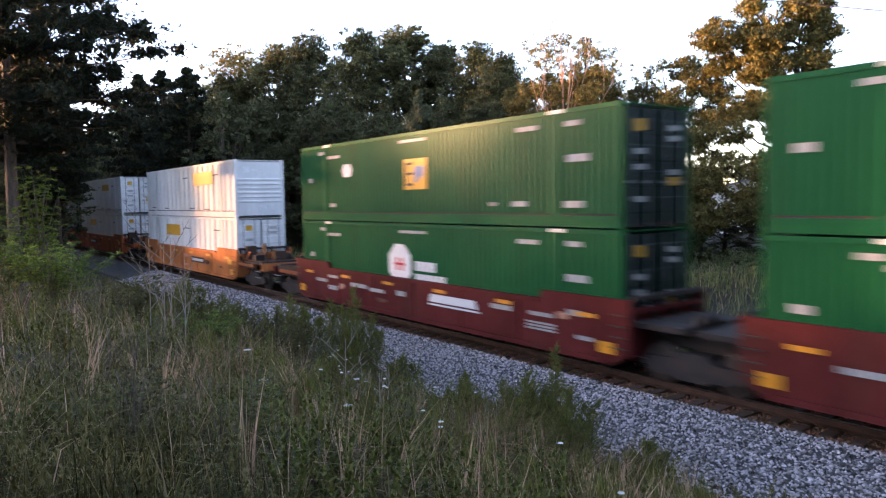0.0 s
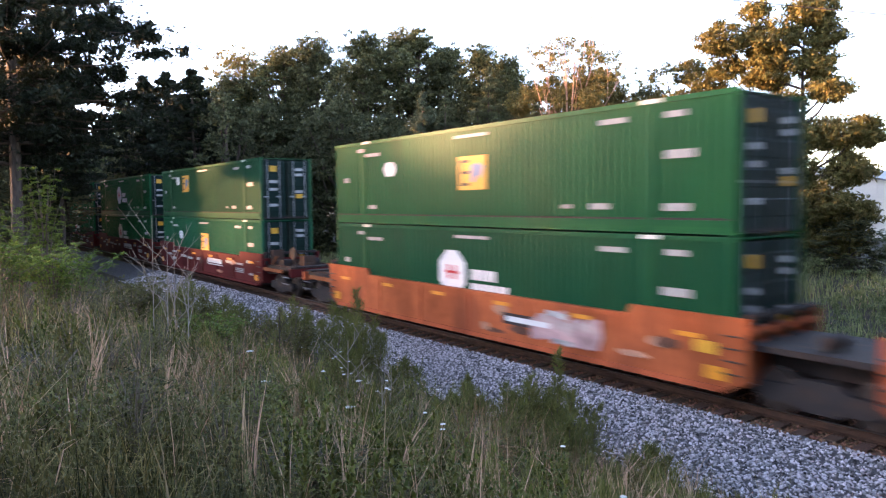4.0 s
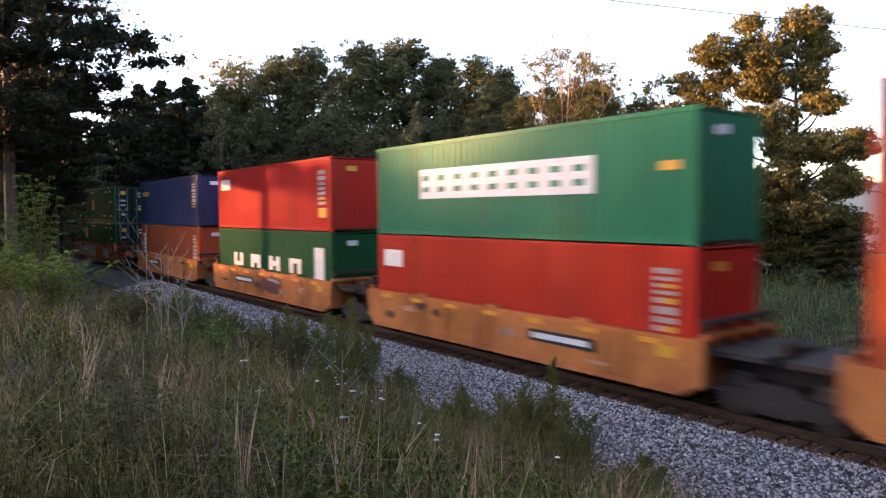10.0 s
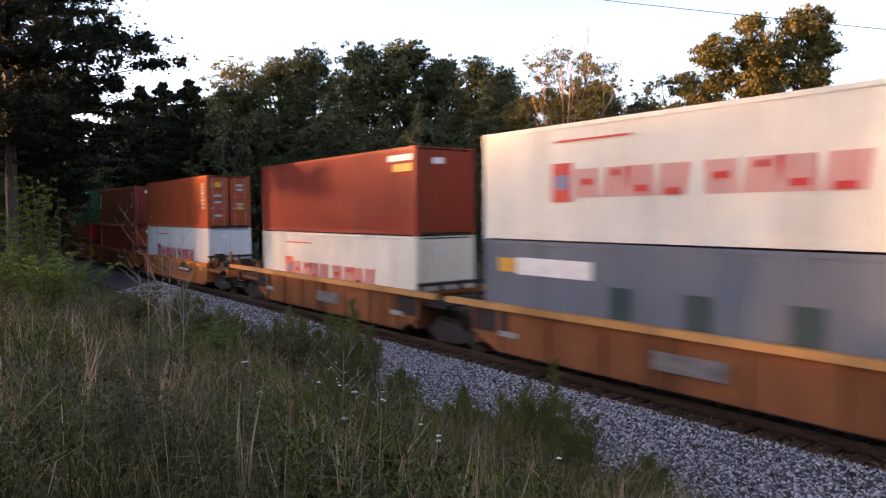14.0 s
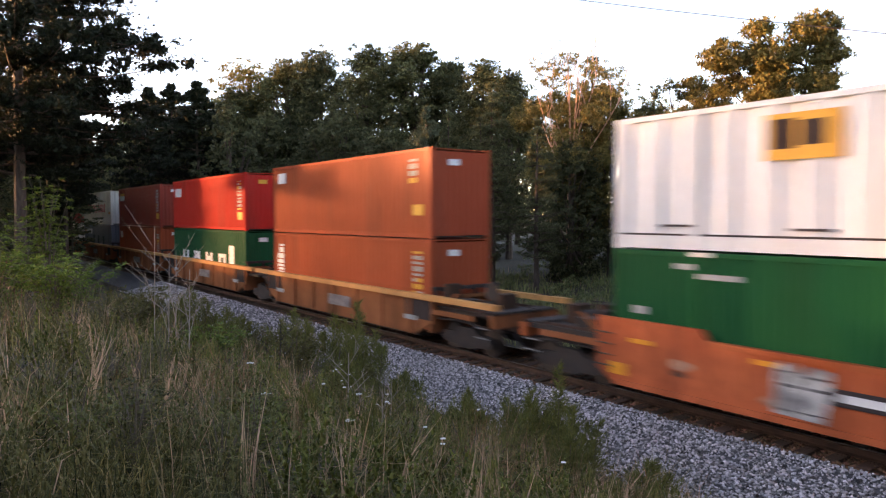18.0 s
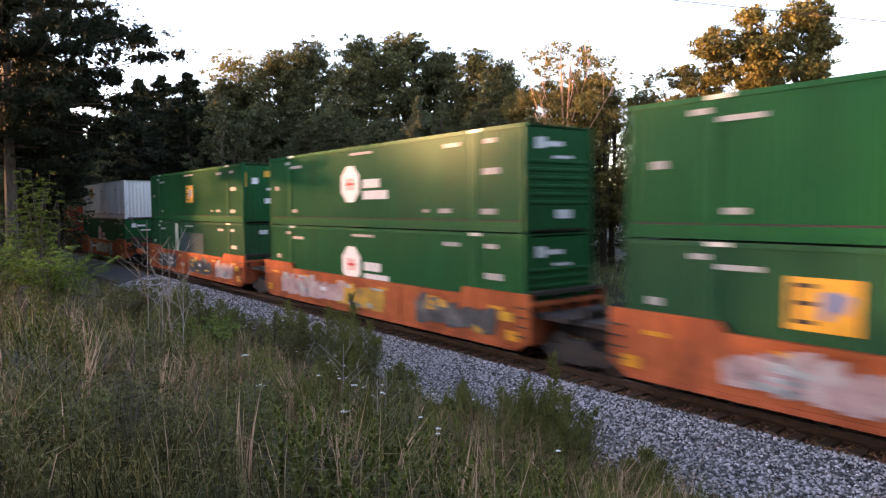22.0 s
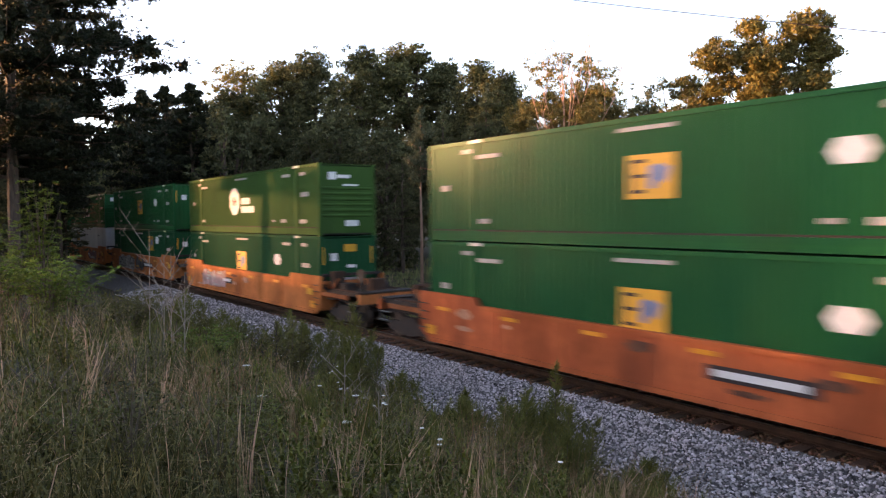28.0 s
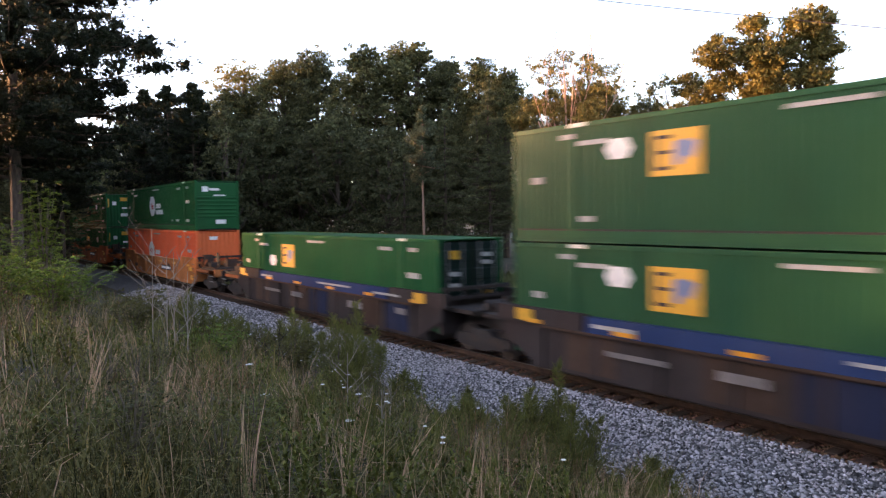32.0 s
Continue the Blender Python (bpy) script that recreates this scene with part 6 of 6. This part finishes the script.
    bz = (ground_z(y)[:, None] + tall[:, None] * f + r * 0.5).ravel()
    blades("feathery_weeds", rng, bx, by, bz, rng.uniform(0.06, 0.14, len(bx)), np.full(len(bx), 0.006), rng.uniform(0.15, 0.7, len(bx)), FENNEL, "feathery dark green weeds along the foot of the bank")
    # leafy weed stems in clumps of one kind each: narrow leaves up the whole stem
    cx, cy = bank_points(rng, 430, near=3.4, far=30, y1=9.2)
    keep = (cx < -9.0) | (cy < 7.7)
    cx, cy = cx[keep], cy[keep]
    sort = patch_noise(cx, cy, 0.35, 3.0) + rng.normal(0, 0.16, len(cx))
    for name, pick, mat, words, long, wide in (("leafy_weeds", np.abs(sort) < 0.12, WEED, "leafy green weeds on the bank", 0.085, 0.017), ("grey_weeds", sort <= -0.12, GREY_WEED, "grey-green narrow-leaved weeds on the bank", 0.075, 0.011), ("bright_weeds", sort >= 0.12, BRIGHT_WEED, "fresh green leafy weeds on the bank", 0.10, 0.022)):
        each = rng.integers(2, 6, int(pick.sum()))
        x = np.repeat(cx[pick], each) + rng.normal(0, 0.11, each.sum())
        y = np.repeat(cy[pick], each) + rng.normal(0, 0.11, each.sum())
        tall = (0.38 + 0.5 * rng.uniform(0, 1, len(x))) * (1 + 0.3 * np.clip((y - 5) / 3, 0, 1) * (x < -12))
        n = 34
        f = np.tile(np.linspace(0.1, 1.0, n), len(x))
        bx, by, bt = np.repeat(x, n), np.repeat(y, n), np.repeat(tall, n)
        lx, ly = np.repeat(rng.normal(0, 0.13, len(x)), n), np.repeat(rng.normal(0, 0.13, len(x)), n)
        turn = np.tile(np.arange(n) * 2.4, len(x)) + rng.normal(0, 0.3, len(bx))
        blades(name, rng, bx + lx * f * f, by + ly * f * f, ground_z(by) + bt * f, np.full(len(bx), long) * (1.3 - 0.8 * f) * rng.uniform(0.7, 1.2, len(bx)), np.full(len(bx), wide), rng.uniform(0.5, 1.15, len(bx)), mat, words, turn)
    # meadow beyond the track
    n = 46000
    mx, my = rng.uniform(-62, 4, n), 17.6 + 26.0 * rng.uniform(0, 1, n) ** 1.3
    k = patch_noise(mx, my, 0.3, 9.0)
    keep = (my < 29 + 4 * k + np.clip((mx + 32) * 0.9, 0, 14))
    mx, my, k = mx[keep], my[keep], k[keep]
    blades("meadow_grass", rng, mx, my, ground_z(my) - 0.15, rng.uniform(0.4, 0.95, len(mx)) * (1 + 0.9 * k), rng.uniform(0.015, 0.04, len(mx)), rng.uniform(0.2, 1.0, len(mx)), MEADOW, "tall green meadow grass beyond the track")
    # leafy growth in the meadow, thicker towards the wood
    q = []
    for i in range(330):
        mx, my = rng.uniform(-46, 3), 18.6 + 19.0 * rng.uniform(0, 1) ** 0.7
        if mx < -34 and my > 30:
            continue
        big = rng.uniform(0.3, 0.75) * (1.0 + 0.5 * (my > 31))
        q.append(leaf_sprays(rng, (mx, my, float(ground_z(my)) + big * 0.55), big, 12, 18, 0.055, 0.2)[1])
    tagged(new("meadow_weeds", soup("meadow_weeds", np.concatenate(q), 3, MEADOW_LEAF)), "leafy green weeds and brush in the meadow beyond the track", "weeds", kind="stuff")
    n = 1600
    mx, my = rng.uniform(-50, 6, n), rng.uniform(18, 33, n)
    blades("meadow_straw", rng, mx, my, ground_z(my) - 0.1, rng.uniform(0.3, 0.8, n), rng.uniform(0.01, 0.025, n), rng.uniform(0.1, 0.8, n), STRAW, "dry stalks in the meadow beyond the track")


make_weeds()


def sapling(x, y, tall, wide, words, seed, mat=None):
    """A clump of feathery upright plumes: stems and many fine upright leaves."""
    rng = np.random.default_rng(seed)
    z = float(ground_z(y))
    root = tagged(new("feathery_weed"), words, "plant", "feathery weeds on the bank")
    root.location = (x, y, z - 0.05)
    plumes = 1 if wide < 0.25 else int(3 + wide * 9)
    for i in range(plumes):
        a, d = i * 2.4, wide * 1.0 * math.sqrt(i / plumes)
        h = tall * (1.0 - 0.5 * (d / (wide + 0.01)) * rng.uniform(0.5, 1.0))
        px, py = math.cos(a) * d, math.sin(a) * d
        lean = Vector((px * 0.25, py * 0.25, 0))
        stem = part("stem", Build().tube([(px, py, 0), (px + lean.x * 0.4, py + lean.y * 0.4, h * 0.5), (px + lean.x, py + lean.y, h)], [0.011, 0.008, 0.003], 5), TWIG, root)
        sprigs = int(16 + 26 * h)
        m = sprigs * (24 if plumes > 1 else 34)
        sf, sa = np.linspace(0.12, 0.99, sprigs), rng.uniform(0, 6.283, sprigs)
        sl = (0.46 if plumes > 1 else 0.28) * (1.06 - sf) ** 0.75 * rng.uniform(0.55, 1.15, sprigs) * min(1.0, 0.5 + 0.5 * h)
        pick = np.repeat(np.arange(sprigs), m // sprigs)
        f, ang, u = sf[pick], sa[pick], rng.uniform(0.05, 1.0, m)
        rad = sl[pick] * u
        c = np.stack([px + lean.x * f + np.cos(ang) * rad, py + lean.y * f + np.sin(ang) * rad, h * f + rad * (0.75 + 0.4 * u)], -1) + rng.normal(0, 0.012, (m, 3))
        d3 = np.stack([np.cos(ang) * 0.6, np.sin(ang) * 0.6, np.full(m, 0.9)], -1) + rng.normal(0, 0.45, (m, 3))
        s = rng.uniform(0.05, 0.12, (m, 1))
        w = np.cross(d3, unit(rng, m))
        w = w / (np.linalg.norm(w, axis=1, keepdims=True) + 1e-6) * 0.0042
        part("plume", soup("plume", np.stack([c - w, c + w, c + d3 * s], 1), 3, mat or FENNEL), mat or FENNEL, stem)["kind"] = "stuff"
    return root


for i, (x, y, tall, wide) in enumerate(SAPLINGS):
    sapling(x, y, tall * (1.18 if wide > 0.3 else 1.05), wide, "clump of tall feathery green weeds with upright plumes" if wide > 0.25 else "slender feathery green weed with a pointed top", 100 + i)


def bush(x, y, tall, wide, mat, words, seed, leaves=2600, size=0.055):
    """Arching stems with side twigs; pointed leaves sit in pairs along the twigs."""
    rng = np.random.default_rng(seed)
    py = random.Random(seed)
    z = float(ground_z(y))
    root = tagged(new("bush"), words, "bush", "bushes on the bank")
    root.location = (x, y, z - 0.05)
    b = Build()
    at, way = [], []
    stems = 16
    for i in range(stems):
        a, l = i * 2.4 + py.uniform(-0.3, 0.3), wide * math.sqrt((i + 0.5) / stems) * py.uniform(0.7, 1.05)
        top = Vector((math.cos(a) * l, math.sin(a) * l, tall * (1.0 - 0.4 * (l / wide) ** 2) * py.uniform(0.75, 1.05)))
        mid = Vector((top.x * 0.35, top.y * 0.35, top.z * 0.62))
        b.tube([(0, 0, 0), tuple(mid), tuple(top)], [0.016, 0.01, 0.003], 5)
        for k in range(9):
            f = 0.18 + 0.8 * k / 8
            s = Vector((0, 0, 0)).lerp(mid, f / 0.5) if f < 0.5 else mid.lerp(top, (f - 0.5) / 0.5)
            g = a + py.uniform(-1.7, 1.7)
            w = Vector((math.cos(g), math.sin(g), py.uniform(0.1, 0.8))).normalized()
            n = max(4, leaves // (stems * 9))
            reach = (0.16 + 0.16 * wide) * (1.15 - 0.5 * f)
            for u in range(n):
                at.append(s + w * reach * (u + 0.5) / n + Vector((0, 0, -0.10 * (u / n) ** 2)))
                way.append((math.cos(g + (1.1 if u % 2 else -1.1)), math.sin(g + (1.1 if u % 2 else -1.1)), 0.15))
    if tall > 1.0:
        parts_of("stem", b, TWIG, root)
    else:
        part("twig_growth", b, TWIG, root)["kind"] = "stuff"
    c, d = np.array([tuple(p) for p in at]), np.array(way) + rng.normal(0, 0.28, (len(at), 3))
    d /= np.linalg.norm(d, axis=1, keepdims=True)
    side = np.cross(d, np.array([0, 0, 1.0]) + rng.normal(0, 0.35, c.shape))
    side /= np.linalg.norm(side, axis=1, keepdims=True) + 1e-6
    g = size * rng.uniform(0.7, 1.3, (len(c), 1))
    c[:, 2] = np.maximum(c[:, 2], 0.04)
    part("foliage", soup("foliage", np.stack([c, c + d * g * 0.8 - side * g * 0.36, c + d * g * 2.0, c + d * g * 0.8 + side * g * 0.36], 1), 4, mat), mat, root)


for i, (x, y, tall, wide, m, words) in enumerate(BUSHES):
    bush(x, y, tall, wide, m, words, 300 + i, *((5200, 0.018) if m is FENNEL else (7500, 0.036) if m in (FRESH_LEAF, BUSH_LEAF) else (3200, 0.042)))


clumps = random.Random(61)
for i in range(52):
    d, a = math.exp(clumps.uniform(math.log(4.6), math.log(17.0))), radians(clumps.uniform(45, 84))
    x, y = -d * math.sin(a), d * math.cos(a)
    if y < 8.2:
        bush(x, y, clumps.uniform(0.45, 0.85), clumps.uniform(0.28, 0.5), (WEED, GREY_WEED, BRIGHT_WEED, DARK_GRASS)[i % 4], ("olive leafy weed clump on the bank", "grey-green leafy weed clump on the bank", "green leafy weed clump on the bank", "dark green leafy weed clump on the bank")[i % 4], 700 + i, 1300, (0.02, 0.016, 0.026, 0.022)[i % 4])


def dead_stalk(x, y, tall, seed, wood=None):
    wood = wood or DEAD_TWIG
    py = random.Random(seed)
    root = tagged(new("dead_weed"), "bare dry branching weed stalk on the bank", "plant", "dead weeds on the bank")
    root.location = (x, y, float(ground_z(y)) - 0.05)
    part("stalk", Build().tube([(0, 0, 0), (0.03, 0.02, tall * 0.5), (0.0, 0.05, tall)], [0.009, 0.007, 0.004], 5), wood, root)
    for i in range(7):
        f = 0.3 + 0.09 * i
        a = py.uniform(0, 6.283)
        l = tall * py.uniform(0.18, 0.35)
        tip = Vector((math.cos(a) * l, math.sin(a) * l, tall * f + l * 0.9))
        b = Build().tube([(0.02, 0.02, tall * f), tuple(tip)], [0.005, 0.003], 4)
        for u in (0.5, 0.75):
            s = Vector((0, 0, tall * f)).lerp(tip, u)
            b.tube([tuple(s), tuple(s + Vector((py.uniform(-0.1, 0.1), py.uniform(-0.1, 0.1), 0.13)))], [0.004, 0.002], 4)
        part("twig", b, wood, root)


for i, (x, y, tall) in enumerate(DEAD):
    dead_stalk(x, y, tall, 400 + i)
dead_stalk(-11.6, 5.0, 1.35, 440, DARK)


def umbel(x, y, tall, seed, wide=0.05):
    py = random.Random(seed)
    root = tagged(new("wildflower"), "white flat-topped wildflower on a thin stem", "flower", "white wildflowers on the bank")
    root.location = (x, y, float(ground_z(y)) - 0.03)
    part("stem", Build().tube([(0, 0, 0), (0.02, 0.0, tall * 0.6), (0.03, 0.02, tall)], [0.005, 0.004, 0.003], 5), WEED, root)
    b = Build()
    for i in range(26):
        a, l = i * 2.4, wide * math.sqrt(i / 26)
        cx, cy, cz = 0.03 + math.cos(a) * l, 0.02 + math.sin(a) * l, tall + 0.02 - l * 0.15
        b.add([(cx - 0.009, cy, cz), (cx, cy - 0.009, cz), (cx + 0.009, cy, cz), (cx, cy + 0.009, cz), (cx, cy, cz + 0.006)], [(0, 1, 4), (1, 2, 4), (2, 3, 4), (3, 0, 4), (3, 2, 1, 0)])
    part("flower_head", b, PETAL, root)


for i, (x, y, tall) in enumerate(FLOWERS):
    umbel(x, y, tall, 500 + i)
petals = random.Random(77)
for i in range(26):
    y = petals.uniform(3.2, 7.4)
    umbel(-1.75 * y + petals.gauss(0, 2.2), y, petals.uniform(0.5, 0.85), 540 + i, 0.018)


# ---- far things: warehouse, shed, fence, overhead wire ----
WALLP = material("beige_metal_cladding", (0.78, 0.70, 0.58), 0.6, 0, 0.08, 0.6)
ROOFP = material("grey_metal_roof", (0.20, 0.20, 0.20), 0.5, 0.3, 0.1, 1.0)


def warehouse():
    root = tagged(new("warehouse"), "beige metal-clad warehouse with a low gabled roof", "building")
    root.location = (-29.0, 62.0, 0.5)
    part("wall", Build().prism([(-11, -1), (11, -1), (11, 3.8), (0, 6.2), (-11, 3.8)], 0, 24), WALLP, root)
    for s in (-1, 1):
        part("roof", Build().add([(0, -0.3, 6.34), (s * 11.4, -0.3, 3.85), (s * 11.4, 24.3, 3.85), (0, 24.3, 6.34), (0, -0.3, 6.2), (s * 11.4, -0.3, 3.71), (s * 11.4, 24.3, 3.71), (0, 24.3, 6.2)],
                                 [(0, 1, 2, 3), (4, 7, 6, 5), (0, 4, 5, 1), (1, 5, 6, 2), (2, 6, 7, 3), (3, 7, 4, 0)]), ROOFP, root)
    seams = Build()
    for i in range(21):
        x = -10 + i
        seams.box(x - 0.03, x + 0.03, -0.03, 0.0, -1, 3.7 + (1 - abs(x) / 11) * 2.4)
    part("cladding_seams", seams, WALLP, root)
    shed = tagged(new("white_shed"), "low white shed beyond the trees", "building")
    shed.location = (-40.0, 58.0, 0.4)
    part("wall", Build().box(-5, 5, 0, 5, -1, 2.0), PAINT["white"], shed)
    part("roof", Build().box(-5.2, 5.2, -0.2, 5.2, 2.0, 2.15), ROOFP, shed)
    part("door", Build().box(-1.5, 0.5, -0.05, 0.0, -0.6, 1.5), PAINT["grey"], shed)


warehouse()


def fence():
    root = tagged(new("chain_link_fence"), "grey metal fence at the far edge of the meadow", "fence")
    root.location = (-13.0, 41.0, float(ground_z(41)))
    for i in range(9):
        part("post", cached("post", lambda: Build().tube([(0, 0, -0.4), (0, 0, 1.75)], [0.035, 0.035], 8), ROD), ROD, root, at=(-8 + i * 2.4, 0, 0))
    for z in (0.25, 1.7):
        part("rail", Build().tube([(-8, 0, z), (11.2, 0, z)], [0.022, 0.022], 6), ROD, root)
    b = Build()
    for i in range(96):
        b.tube([(-8 + i * 0.2, 0, 0.25), (-8 + i * 0.2, 0, 1.7)], [0.004, 0.004], 3)
    part("wire_mesh", b, ROD, root, "thin grey wires")


fence()


def overhead_wire():
    root = tagged(new("overhead_wire"), "thin dark overhead cable above the trees", "cable")
    pts = []
    for i in range(25):
        x = -60 + i * 4.6
        pts.append((x, 24.0, 13.42 - 0.325 * (x + 20.6) + 0.0008 * (x + 20.6) * (x + 9.2)))
    part("cable", Build().tube(pts, [0.014] * len(pts), 5), DARK, root)


overhead_wire()

motions()
